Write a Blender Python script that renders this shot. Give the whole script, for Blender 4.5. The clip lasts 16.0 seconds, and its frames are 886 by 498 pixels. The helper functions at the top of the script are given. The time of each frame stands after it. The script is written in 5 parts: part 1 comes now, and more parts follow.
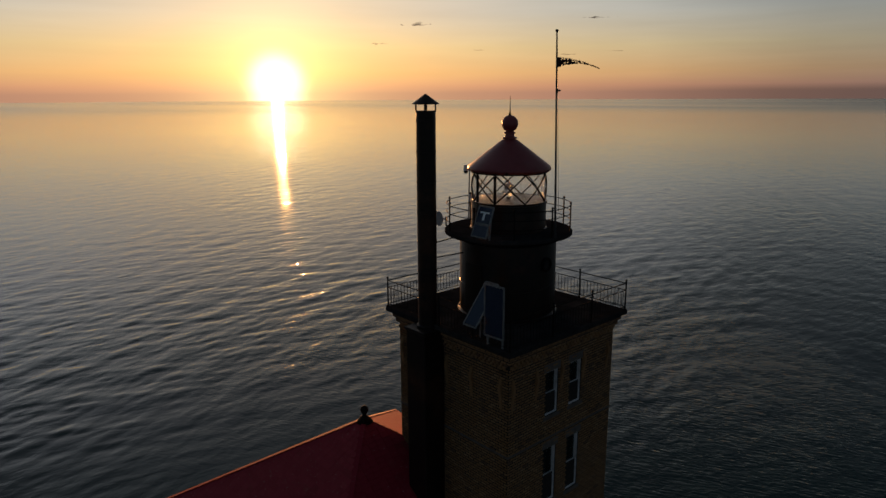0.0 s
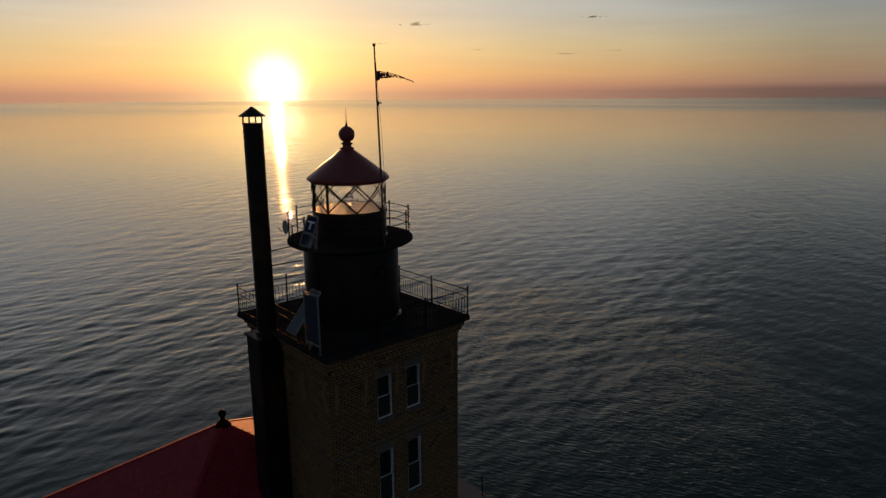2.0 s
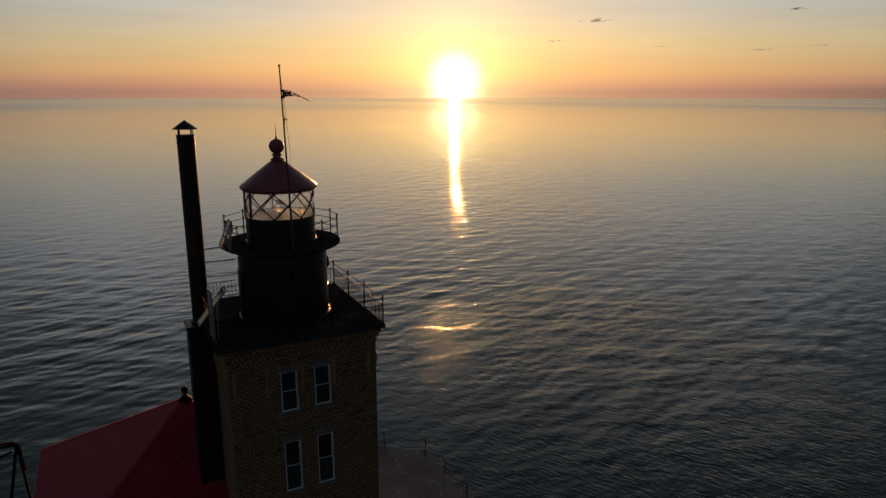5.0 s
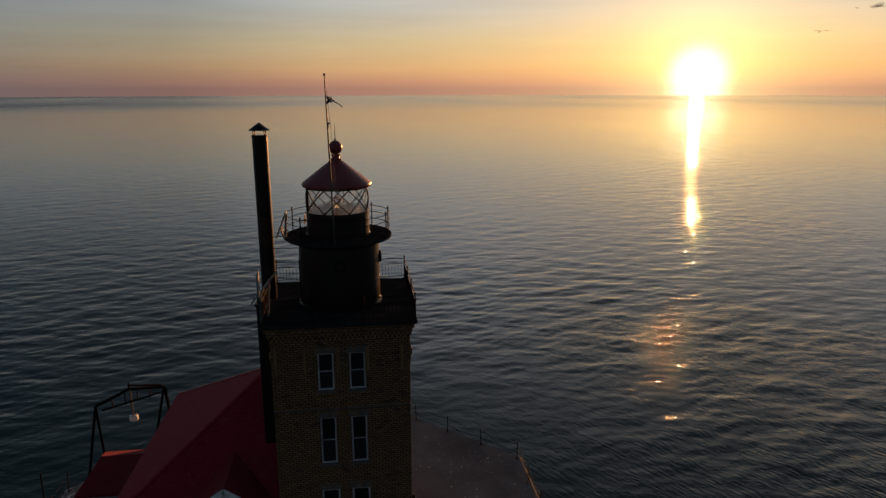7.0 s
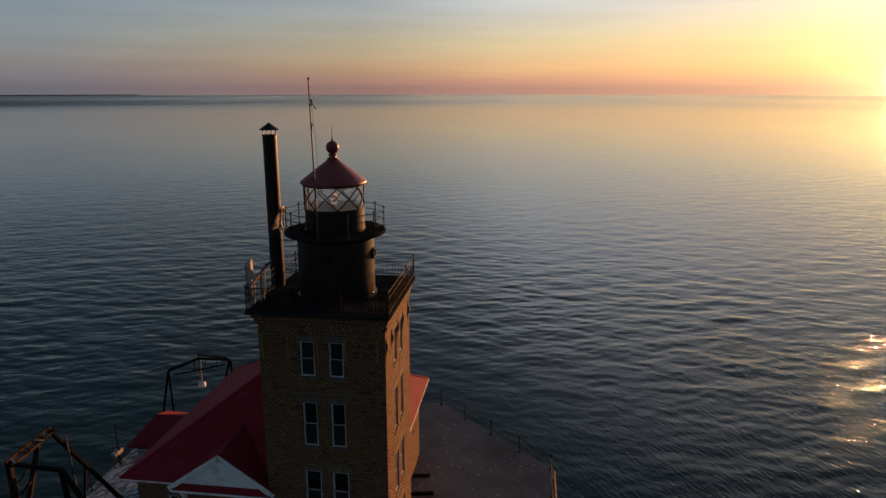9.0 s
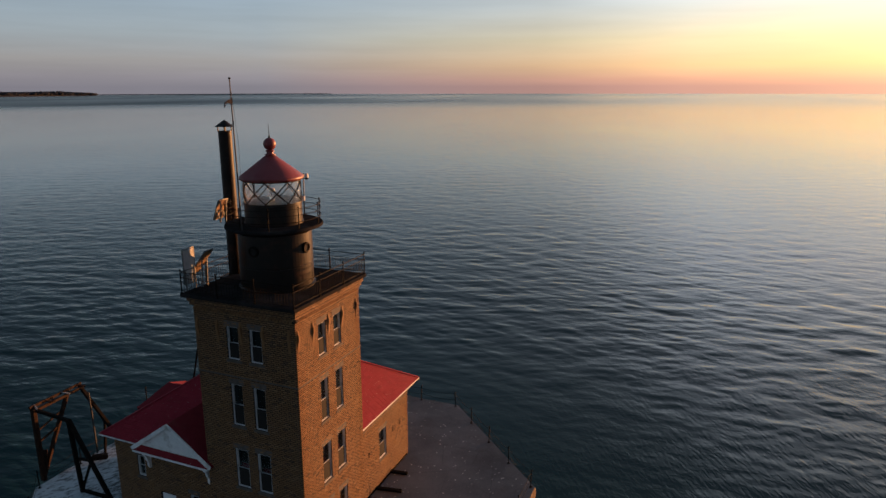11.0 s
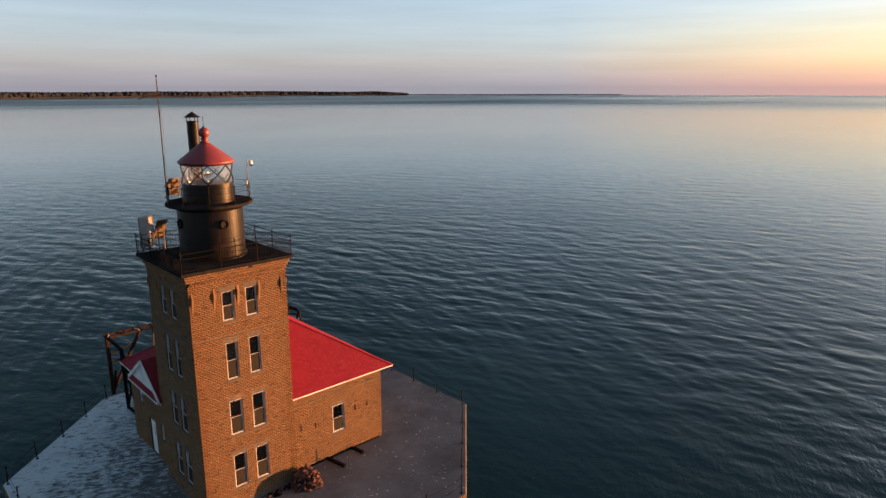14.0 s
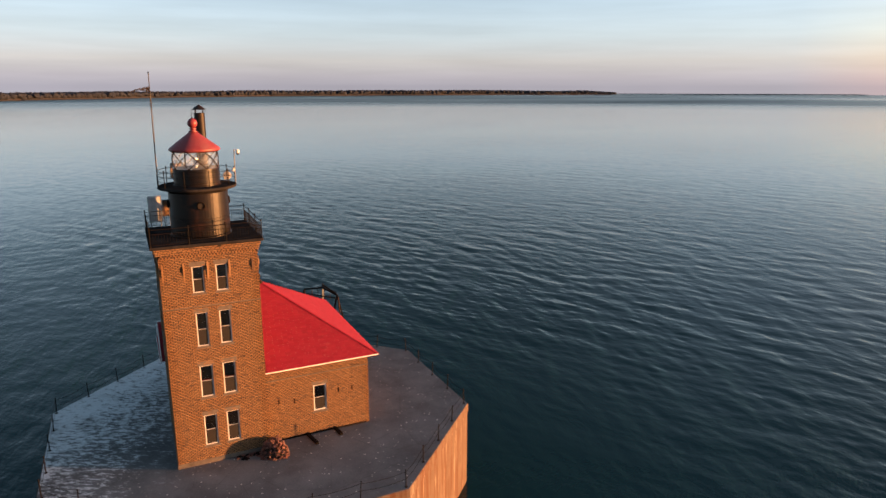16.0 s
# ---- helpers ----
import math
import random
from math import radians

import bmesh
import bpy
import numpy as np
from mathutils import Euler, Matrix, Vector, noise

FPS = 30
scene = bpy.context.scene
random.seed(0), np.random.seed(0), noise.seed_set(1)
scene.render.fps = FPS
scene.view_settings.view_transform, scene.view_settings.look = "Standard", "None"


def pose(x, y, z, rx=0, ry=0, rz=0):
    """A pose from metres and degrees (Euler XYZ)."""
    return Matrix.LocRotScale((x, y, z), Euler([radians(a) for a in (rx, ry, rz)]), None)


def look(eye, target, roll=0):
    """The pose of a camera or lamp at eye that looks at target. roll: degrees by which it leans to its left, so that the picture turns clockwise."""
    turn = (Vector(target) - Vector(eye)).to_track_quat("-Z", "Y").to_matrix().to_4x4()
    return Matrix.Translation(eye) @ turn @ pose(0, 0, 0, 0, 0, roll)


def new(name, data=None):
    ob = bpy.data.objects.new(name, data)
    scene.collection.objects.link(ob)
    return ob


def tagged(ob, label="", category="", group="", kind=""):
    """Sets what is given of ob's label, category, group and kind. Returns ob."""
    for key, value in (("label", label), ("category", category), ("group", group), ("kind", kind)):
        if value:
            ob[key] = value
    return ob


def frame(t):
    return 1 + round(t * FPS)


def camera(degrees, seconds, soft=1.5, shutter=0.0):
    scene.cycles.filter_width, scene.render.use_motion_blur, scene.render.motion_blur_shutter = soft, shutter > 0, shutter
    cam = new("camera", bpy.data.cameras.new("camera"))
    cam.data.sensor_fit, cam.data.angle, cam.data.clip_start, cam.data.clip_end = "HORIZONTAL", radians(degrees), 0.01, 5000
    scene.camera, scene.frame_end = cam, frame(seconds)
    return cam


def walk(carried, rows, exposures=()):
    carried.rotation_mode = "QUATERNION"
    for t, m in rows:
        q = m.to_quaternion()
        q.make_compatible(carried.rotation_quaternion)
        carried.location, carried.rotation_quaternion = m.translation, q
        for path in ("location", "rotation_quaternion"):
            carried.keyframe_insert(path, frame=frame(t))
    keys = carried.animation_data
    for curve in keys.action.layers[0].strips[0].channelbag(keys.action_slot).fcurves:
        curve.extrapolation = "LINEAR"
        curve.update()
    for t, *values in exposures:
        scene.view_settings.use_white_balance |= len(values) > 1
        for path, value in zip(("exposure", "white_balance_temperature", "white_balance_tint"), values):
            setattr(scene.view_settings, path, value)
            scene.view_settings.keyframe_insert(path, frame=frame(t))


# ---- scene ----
cam = camera(67.6, 16.0)
PATH = [
    (0, (-15.905, -14.547, 20.002), (-14.613, -13.089, 19.548), -0.3),
    (0.5, (-14.965, -15.476, 20.039), (-13.670, -14.021, 19.586), -0.2),
    (1, (-14.033, -16.475, 20.116), (-12.737, -15.020, 19.664), -0.3),
    (1.5, (-13.211, -17.397, 20.235), (-11.917, -15.941, 19.780), -0.3),
    (2, (-12.276, -18.358, 20.346), (-10.983, -16.901, 19.891), -0.4),
    (2.5, (-11.322, -19.328, 20.452), (-10.042, -17.860, 19.997), -0.4),
    (3, (-10.227, -20.284, 20.535), (-9.060, -18.725, 20.080), -0.4),
    (5.5, (-4.204, -24.314, 21.013), (-3.434, -22.527, 20.551), 0.0),
    (6, (-2.725, -24.989, 21.064), (-2.131, -23.136, 20.600), -0.1),
    (6.5, (-0.987, -25.585, 21.158), (-0.581, -23.683, 20.692), -0.1),
    (7, (0.692, -25.966, 21.241), (0.942, -24.038, 20.774), -0.1),
    (7.5, (2.242, -26.258, 21.265), (2.356, -24.316, 20.799), 0.0),
    (8, (3.864, -26.400, 21.314), (3.860, -24.456, 20.848), -0.1),
    (8.5, (5.684, -26.343, 21.366), (5.557, -24.403, 20.897), 0.1),
    (9, (7.861, -26.154, 21.381), (7.607, -24.227, 20.912), 0.0),
    (11.5, (19.906, -22.349, 21.373), (19.055, -20.602, 20.901), 0.0),
    (12, (22.248, -21.358, 21.357), (21.293, -19.665, 20.886), 0.1),
    (12.5, (24.746, -19.846, 21.289), (23.662, -18.232, 20.820), 0.1),
    (13, (27.324, -18.031, 21.242), (26.117, -16.507, 20.773), 0.0),
    (13.5, (29.750, -16.023, 21.212), (28.430, -14.595, 20.743), 0.1),
    (14, (31.942, -13.890, 21.167), (30.523, -12.561, 20.698), 0.0),
    (14.5, (33.945, -11.603, 21.131), (32.433, -10.381, 20.661), -0.0),
    (15, (35.816, -9.071, 21.100), (34.216, -7.968, 20.629), 0.1),
    (15.5, (37.509, -6.357, 21.052), (35.828, -5.382, 20.579), 0.1),
    (16, (39.033, -3.555, 20.978), (37.282, -2.712, 20.506), 0.1),
]
EXPOSURES = [(0.0, 1.23, 5920, 10), (7.0, 1.23, 5760, 10), (9.0, 1.62, 5580, 10), (12.5, 2.58, 5560, 10), (14.5, 2.98, 5640, 9), (16.0, 3.13, 5720, 9)]
walk(cam, [(t, look(eye, target, roll)) for t, eye, target, roll in PATH],
     exposures=EXPOSURES)

# ---- light and sky ----
SUN_AZ, SUN_EL = radians(27.9), radians(1.2)
sun_dir = Vector((math.sin(SUN_AZ) * math.cos(SUN_EL), math.cos(SUN_AZ) * math.cos(SUN_EL), math.sin(SUN_EL)))
sun_data = bpy.data.lights.new("sun", "SUN")
sun_data.energy, sun_data.angle, sun_data.color = 2.05, radians(0.53), (1.0, 0.39, 0.11)
sun = new("sun", sun_data)
sun.matrix_basis = look((0, 0, 60), Vector((0, 0, 60)) - sun_dir)


class Nodes:
    """A node tree that is written in short lines."""

    def __init__(self, tree):
        self.tree = tree
        tree.nodes.clear()

    def add(self, kind, ins=(), **props):
        n = self.tree.nodes.new(kind)
        if "operation" in props:
            n.operation = props["operation"]
        if "data_type" in props:
            n.data_type, n.blend_type = props["data_type"], props["blend_type"]
        if "sky_type" in props:
            n.sky_type = props["sky_type"]
        if "feature" in props:
            n.feature = props["feature"]
        for k, v in dict(ins).items():
            self.feed(n.inputs[k], v)
        return n

    def feed(self, socket, v):
        if isinstance(v, bpy.types.NodeSocket):
            self.tree.links.new(v, socket)
        elif isinstance(v, bpy.types.Node):
            self.tree.links.new(v.outputs[0], socket)
        else:
            socket.default_value = v

    def math(self, op, a, b=0.0, c=0.0, clamp=False):
        n = self.add("ShaderNodeMath", {0: a, 1: b, 2: c}, operation=op)
        n.use_clamp = clamp
        return n.outputs[0]

    def vmath(self, op, a, b=(0, 0, 0), out=0):
        return self.add("ShaderNodeVectorMath", {0: a, 1: b}, operation=op).outputs[out]

    def mix(self, fac, a, b, blend="MIX"):
        n = self.add("ShaderNodeMix", data_type="RGBA", blend_type=blend)
        self.feed(n.inputs[0], fac)
        self.feed(n.inputs[6], a)
        self.feed(n.inputs[7], b)
        return n.outputs[2]

    def ramp(self, fac, stops):
        n = self.add("ShaderNodeValToRGB", {0: fac})
        while len(n.color_ramp.elements) < len(stops):
            n.color_ramp.elements.new(0.5)
        for e, (p, c) in zip(n.color_ramp.elements, stops):
            e.position = p
            e.color = (c, c, c, 1) if isinstance(c, (int, float)) else (*c, 1)
        return n.outputs[0]

    def noise(self, vec, scale, detail=3.0, rough=0.55, dist=0.0):
        return self.add("ShaderNodeTexNoise", {"Vector": vec, "Scale": scale, "Detail": detail, "Roughness": rough, "Distortion": dist}).outputs[0]

    def remap(self, v, a, b, c=0.0, d=1.0):
        return self.add("ShaderNodeMapRange", {0: v, 1: a, 2: b, 3: c, 4: d}).outputs[0]


world = bpy.data.worlds.new("dusk_sky")
scene.world = world
world.use_nodes = True
w = Nodes(world.node_tree)
direction = w.add("ShaderNodeTexCoord").outputs["Generated"]
parts3 = w.add("ShaderNodeSeparateXYZ", {0: direction})
up = w.math("MAXIMUM", parts3.outputs[2], 0.003)
above = w.add("ShaderNodeCombineXYZ", {0: parts3.outputs[0], 1: parts3.outputs[1], 2: up}).outputs[0]
above = w.vmath("NORMALIZE", above)
sky = w.add("ShaderNodeTexSky", {}, sky_type="NISHITA")
sky.sun_disc = False
sky.sun_elevation, sky.sun_rotation = SUN_EL, SUN_AZ
sky.air_density, sky.dust_density, sky.ozone_density = 1.0, 2.0, 1.5
# the middle of the bright haze stands a little over the sun itself
haze_dir = Vector((sun_dir.x, sun_dir.y, math.tan(radians(1.05)))).normalized()
toward = w.vmath("DOT_PRODUCT", above, tuple(haze_dir), out=1)
off_sun = w.math("MULTIPLY", w.math("ARCCOSINE", w.math("MINIMUM", toward, 0.999999)), 57.2958)


def tint(colour, amount):
    n = w.add("ShaderNodeVectorMath", {0: colour}, operation="SCALE")
    w.feed(n.inputs["Scale"], amount)
    return n.outputs[0]


def total(*terms):
    out = terms[0]
    for term in terms[1:]:
        out = w.vmath("ADD", out, term)
    return out


# the hazy air of the evening, by height: towards the sun and away from it
rise = w.math("POWER", up, 0.5)


def by_height(stops):
    return w.ramp(rise, [(math.sqrt(math.sin(radians(el))), c) for el, c in stops])


sunward = by_height([(0.1, (0.27, 0.096, 0.056)), (0.7, (0.41, 0.156, 0.066)), (1.8, (0.50, 0.255, 0.074)), (3.8, (0.445, 0.320, 0.136)), (6.5, (0.320, 0.304, 0.252)), (12, (0.300, 0.301, 0.303)), (34, (0.090, 0.097, 0.113)), (90, (0.036, 0.062, 0.078))])
leeward = by_height([(0.1, (0.140, 0.122, 0.124)), (0.9, (0.176, 0.152, 0.146)), (2.2, (0.216, 0.193, 0.168)), (4.2, (0.212, 0.224, 0.215)), (7.0, (0.202, 0.234, 0.245)), (12, (0.136, 0.174, 0.207)), (34, (0.036, 0.060, 0.078)), (90, (0.036, 0.062, 0.078))])
facing = w.remap(toward, 0.42, 0.985)
shadow_side = w.remap(toward, -0.95, -0.25, 1.25, 1.0)
high_up = w.remap(up, 0.10, 0.26)
low_high = w.remap(up, 0.55, 0.85, 1.0, 0.0)
east_west = w.math("MULTIPLY", low_high, w.math("SUBTRACT", w.ramp(w.remap(toward, -1.0, 1.0), [(0.03, 0.82), (0.25, 0.72), (0.35, 0.88), (0.5, 0.86), (0.60, 0.70), (0.67, 0.55), (0.75, 0.66), (0.83, 0.73), (0.885, 0.60), (0.933, 0.0), (0.97, 0.05), (1.0, 0.3)]), 0.3))
swing = w.math("MULTIPLY", w.ramp(w.math("DIVIDE", off_sun, 180.0), [(0.0, 0.8), (0.045, 0.8), (0.10, 0.90), (0.17, 0.91), (0.235, 0.70), (0.31, 0.675), (0.5, 0.62), (0.72, 0.64), (1.0, 0.66)]), 1.25)
dim = w.math("SUBTRACT", 1.0, w.math("MULTIPLY", high_up, east_west))
# added gain, brightest north-west, on the mostly unseen high sky the water reflects
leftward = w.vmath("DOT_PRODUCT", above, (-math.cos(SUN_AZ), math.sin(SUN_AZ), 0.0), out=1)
high_gain = w.math("MULTIPLY", w.ramp(w.remap(leftward, -1.0, 1.0), [(0.12, 0.45), (0.45, 0.55), (0.62, 0.72), (0.78, 0.86), (0.90, 0.70), (0.98, 0.48)]), 1.5)
dim = w.math("MULTIPLY", dim, w.math("ADD", 1.0, w.math("MULTIPLY", high_up, w.math("SUBTRACT", high_gain, 1.0))))
# a low bank of dusky haze lies on the horizon in the east-north-east
bank = w.math("MULTIPLY", w.remap(w.vmath("DOT_PRODUCT", above, (math.sin(radians(78)), math.cos(radians(78)), 0.0), out=1), 0.90, 0.985), w.remap(up, 0.005, 0.013, 1.0, 0.0))
dim = w.math("MULTIPLY", dim, w.math("SUBTRACT", 1.0, w.math("MULTIPLY", bank, 0.38)))
streaks = w.noise(w.vmath("MULTIPLY", above, (1.0, 1.0, 14.0)), 3.5, 4, 0.55)
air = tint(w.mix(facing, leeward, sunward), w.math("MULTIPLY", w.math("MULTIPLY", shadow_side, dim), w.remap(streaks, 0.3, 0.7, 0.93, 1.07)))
core = w.math("EXPONENT", w.math("MULTIPLY", w.math("POWER", w.math("DIVIDE", off_sun, 2.15), 4.0), -1.0))
halo = w.math("EXPONENT", w.math("DIVIDE", off_sun, -2.9))
wide = w.math("EXPONENT", w.math("DIVIDE", off_sun, -9.0))
glow = total(tint((1.0, 0.90, 0.62), w.math("MULTIPLY", core, 1.15)), tint((1.0, 0.74, 0.20), w.math("MULTIPLY", halo, 0.9)),
             tint((1.0, 0.70, 0.15), w.math("MULTIPLY", wide, 0.32)),
             tint((1.0, 0.74, 0.45), w.math("MULTIPLY", w.math("EXPONENT", w.math("DIVIDE", off_sun, -16.0)), 0.23)),
             tint((1.0, 0.84, 0.66), w.math("MULTIPLY", w.math("EXPONENT", w.math("DIVIDE", off_sun, -35.0)), 0.09)))
SKY, LEVEL = 0.03, 0.42
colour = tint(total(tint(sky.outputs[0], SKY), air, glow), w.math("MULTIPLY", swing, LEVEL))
back = w.add("ShaderNodeBackground", {"Color": colour, "Strength": 1.0})
w.add("ShaderNodeOutputWorld", {"Surface": back})

# ---- materials ----


def material(name, rough=0.7, metal=0.0):
    m = bpy.data.materials.new(name)
    m.use_nodes = True
    n = Nodes(m.node_tree)
    shader = n.add("ShaderNodeBsdfPrincipled", {"Roughness": rough, "Metallic": metal})
    n.add("ShaderNodeOutputMaterial", {"Surface": shader})
    here = n.add("ShaderNodeTexCoord").outputs["Object"]
    return m, n, shader, here


def bump(n, shader, height, strength=0.4, distance=0.01):
    n.feed(shader.inputs["Normal"], n.add("ShaderNodeBump", {"Height": height, "Strength": strength, "Distance": distance}).outputs[0])


def surface(name, dark, light, scale=6.0, rough=0.7, metal=0.0, wear=0.5, relief=0.3, fine=40.0, stain=None, shine=0.5):
    """A worn plain surface: two colours in patches, fine grain over them, a bumpy skin."""
    m, n, s, here = material(name, rough, metal)
    s.inputs["Specular IOR Level"].default_value = shine
    patch = n.noise(here, scale, 4, 0.6)
    grain = n.noise(here, fine, 3, 0.6)
    both = n.math("ADD", n.math("MULTIPLY", patch, 1 - wear * 0.4), n.math("MULTIPLY", grain, wear * 0.4))
    c = n.mix(n.remap(both, 0.32, 0.68), (*dark, 1), (*light, 1))
    if stain:
        c = n.mix(n.remap(n.noise(here, scale * 0.31, 5, 0.65), 0.52, 0.7), c, (*stain, 1))
    n.feed(s.inputs["Base Color"], c)
    n.feed(s.inputs["Roughness"], n.remap(grain, 0.2, 0.8, rough - 0.1, min(1.0, rough + 0.12)))
    bump(n, s, both, relief, 0.006)
    return m


def brick_material(name, tones):
    m, n, s, here = material(name, 0.85)
    pick = n.add("ShaderNodeNewGeometry").outputs["Random Per Island"]
    other = n.add("ShaderNodeObjectInfo").outputs["Random"]
    value = n.math("FRACT", n.math("ADD", pick, n.math("MULTIPLY", other, 7.31)))
    c = n.ramp(value, tones)
    broad = n.noise(here, 0.8, 4, 0.6)
    grain = n.noise(here, 55.0, 3, 0.6)
    c = n.mix(n.remap(broad, 0.42, 0.72, 0.0, 0.22), c, (0.20, 0.135, 0.088, 1))
    c = n.mix(n.remap(grain, 0.45, 0.75, 0.0, 0.35), c, (0.12, 0.083, 0.058, 1))
    streak = n.noise(n.vmath("MULTIPLY", here, (5.0, 5.0, 0.5)), 1.0, 4, 0.6)
    c = n.mix(n.remap(streak, 0.62, 0.80, 0.0, 0.3), c, (0.12, 0.086, 0.062, 1))
    n.feed(s.inputs["Base Color"], c)
    bump(n, s, grain, 0.5, 0.004)
    return m


BRICK = brick_material("buff_brick", [(0.0, (0.232, 0.118, 0.044)), (0.22, (0.270, 0.143, 0.056)), (0.45, (0.218, 0.108, 0.040)), (0.65, (0.246, 0.127, 0.047)), (0.86, (0.315, 0.180, 0.080)), (0.985, (0.11, 0.058, 0.030))])
LOOSE_BRICK = brick_material("red_brick", [(0.0, (0.15, 0.050, 0.040)), (0.3, (0.05, 0.024, 0.022)), (0.5, (0.21, 0.080, 0.062)), (0.75, (0.10, 0.038, 0.032)), (0.9, (0.27, 0.13, 0.10)), (1.0, (0.04, 0.022, 0.02))])
MORTAR = surface("mortar", (0.013, 0.010, 0.008), (0.030, 0.022, 0.017), 5.0, 0.95, relief=0.5)
STONE = surface("brownstone", (0.095, 0.080, 0.070), (0.145, 0.120, 0.102), 7.0, 0.9, stain=(0.07, 0.056, 0.045))
BLACK_IRON = surface("black_painted_iron", (0.004, 0.0034, 0.003), (0.010, 0.0075, 0.006), 3.0, 0.7, 0.0, stain=(0.022, 0.010, 0.006), shine=0.12)
DECK_IRON = surface("gallery_deck_plate", (0.018, 0.017, 0.018), (0.036, 0.033, 0.034), 2.5, 0.95, stain=(0.052, 0.047, 0.045), shine=0.0)
RUSTED_IRON = surface("rusting_black_iron", (0.006, 0.0052, 0.005), (0.013, 0.0085, 0.0065), 4.5, 0.36, 0.0, relief=0.6, stain=(0.030, 0.013, 0.008), shine=0.26)
SOOT = surface("sooty_steel", (0.007, 0.0052, 0.005), (0.016, 0.010, 0.008), 2.0, 0.45, stain=(0.055, 0.024, 0.013), shine=0.2)
RED_PAINT = surface("red_roof_paint", (0.19, 0.026, 0.031), (0.25, 0.044, 0.050), 2.0, 0.42, stain=(0.21, 0.066, 0.064), shine=0.5)
ROOF_RED = surface("faded_red_roofing", (0.17, 0.014, 0.022), (0.23, 0.020, 0.030), 2.0, 0.75, stain=(0.20, 0.04, 0.042), shine=0.15)
FRAME_PAINT = surface("weathered_white_frame", (0.46, 0.46, 0.48), (0.60, 0.60, 0.62), 7.0, 0.7, stain=(0.24, 0.22, 0.20))
WHITE_PAINT = surface("white_paint", (0.78, 0.79, 0.81), (0.88, 0.89, 0.90), 5.0, 0.6, stain=(0.50, 0.49, 0.48))
SCREEN = surface("window_screen", (0.009, 0.008, 0.007), (0.018, 0.014, 0.013), 6.0, 0.9)
RUST_STEEL = surface("rusty_steel", (0.012, 0.007, 0.005), (0.044, 0.019, 0.010), 4.0, 0.85, stain=(0.025, 0.014, 0.010), shine=0.15)
TAR_WOOD = surface("tarred_timber", (0.006, 0.005, 0.005), (0.016, 0.013, 0.012), 6.0, 0.9, shine=0.06)
GREY_METAL = surface("galvanised_metal", (0.16, 0.165, 0.17), (0.27, 0.27, 0.27), 8.0, 0.6, 0.4)
CLOTH = surface("faded_flag_cloth", (0.022, 0.015, 0.018), (0.06, 0.05, 0.055), 9.0, 0.9)
POLE = surface("weathered_pole", (0.014, 0.013, 0.014), (0.055, 0.05, 0.052), 1.6, 0.6)
GREY_WASH = surface("limewash", (0.22, 0.22, 0.23), (0.42, 0.42, 0.44), 3.0, 0.9, stain=(0.16, 0.13, 0.11))
TAN_SHEET = surface("tan_backsheet", (0.24, 0.15, 0.085), (0.36, 0.23, 0.13), 5.0, 0.7)
PANEL_WHITE = surface("grubby_white_board", (0.40, 0.41, 0.43), (0.58, 0.59, 0.61), 3.5, 0.7, stain=(0.24, 0.22, 0.21))
# near-black: the gloom indoors is put into this colour
DARK_ROOM = surface("painted_interior_gloom", (0.012, 0.011, 0.010), (0.025, 0.022, 0.02), 2.0, 0.95)


def shingle_material():
    m, n, s, here = material("red_shingles", 0.7)
    s.inputs["Specular IOR Level"].default_value = 0.22
    pick = n.add("ShaderNodeNewGeometry").outputs["Random Per Island"]
    other = n.add("ShaderNodeObjectInfo").outputs["Random"]
    value = n.math("FRACT", n.math("ADD", pick, other))
    c = n.ramp(value, [(0.0, (0.25, 0.012, 0.026)), (0.5, (0.275, 0.014, 0.030)), (0.9, (0.295, 0.018, 0.034)), (1.0, (0.23, 0.013, 0.025))])
    c = n.mix(n.remap(n.noise(here, 1.3, 5, 0.65), 0.6, 0.78, 0.0, 0.22), c, (0.40, 0.14, 0.12, 1))
    c = n.mix(n.remap(n.noise(here, 14.0, 2, 0.5), 0.7, 0.78), c, (0.5, 0.36, 0.33, 1))
    n.feed(s.inputs["Base Color"], c)
    bump(n, s, n.noise(here, 60.0, 2), 0.25, 0.004)
    return m


SHINGLE = shingle_material()


def glass_material(name, colour, rough, milk=0.0):
    m, n, s, here = material(name, rough)
    n.feed(s.inputs["Base Color"], (*colour, 1))
    s.inputs["Transmission Weight"].default_value = 1.0 - milk
    s.inputs["IOR"].default_value = 1.45
    n.feed(s.inputs["Roughness"], n.remap(n.noise(here, 3.0, 4), 0.3, 0.7, rough, rough + 0.06))
    return m


GLASS = glass_material("window_glass", (0.9, 0.93, 0.92), 0.02)
LANTERN_GLASS = glass_material("lantern_glass", (0.97, 0.97, 0.96), 0.01, 0.02)


def panel_material():
    m, n, s, here = material("solar_cells", 0.15)
    c = n.mix(n.noise(here, 14.0, 2), (0.012, 0.018, 0.040, 1), (0.03, 0.04, 0.075, 1))
    n.feed(s.inputs["Base Color"], c)
    return m


CELLS = panel_material()


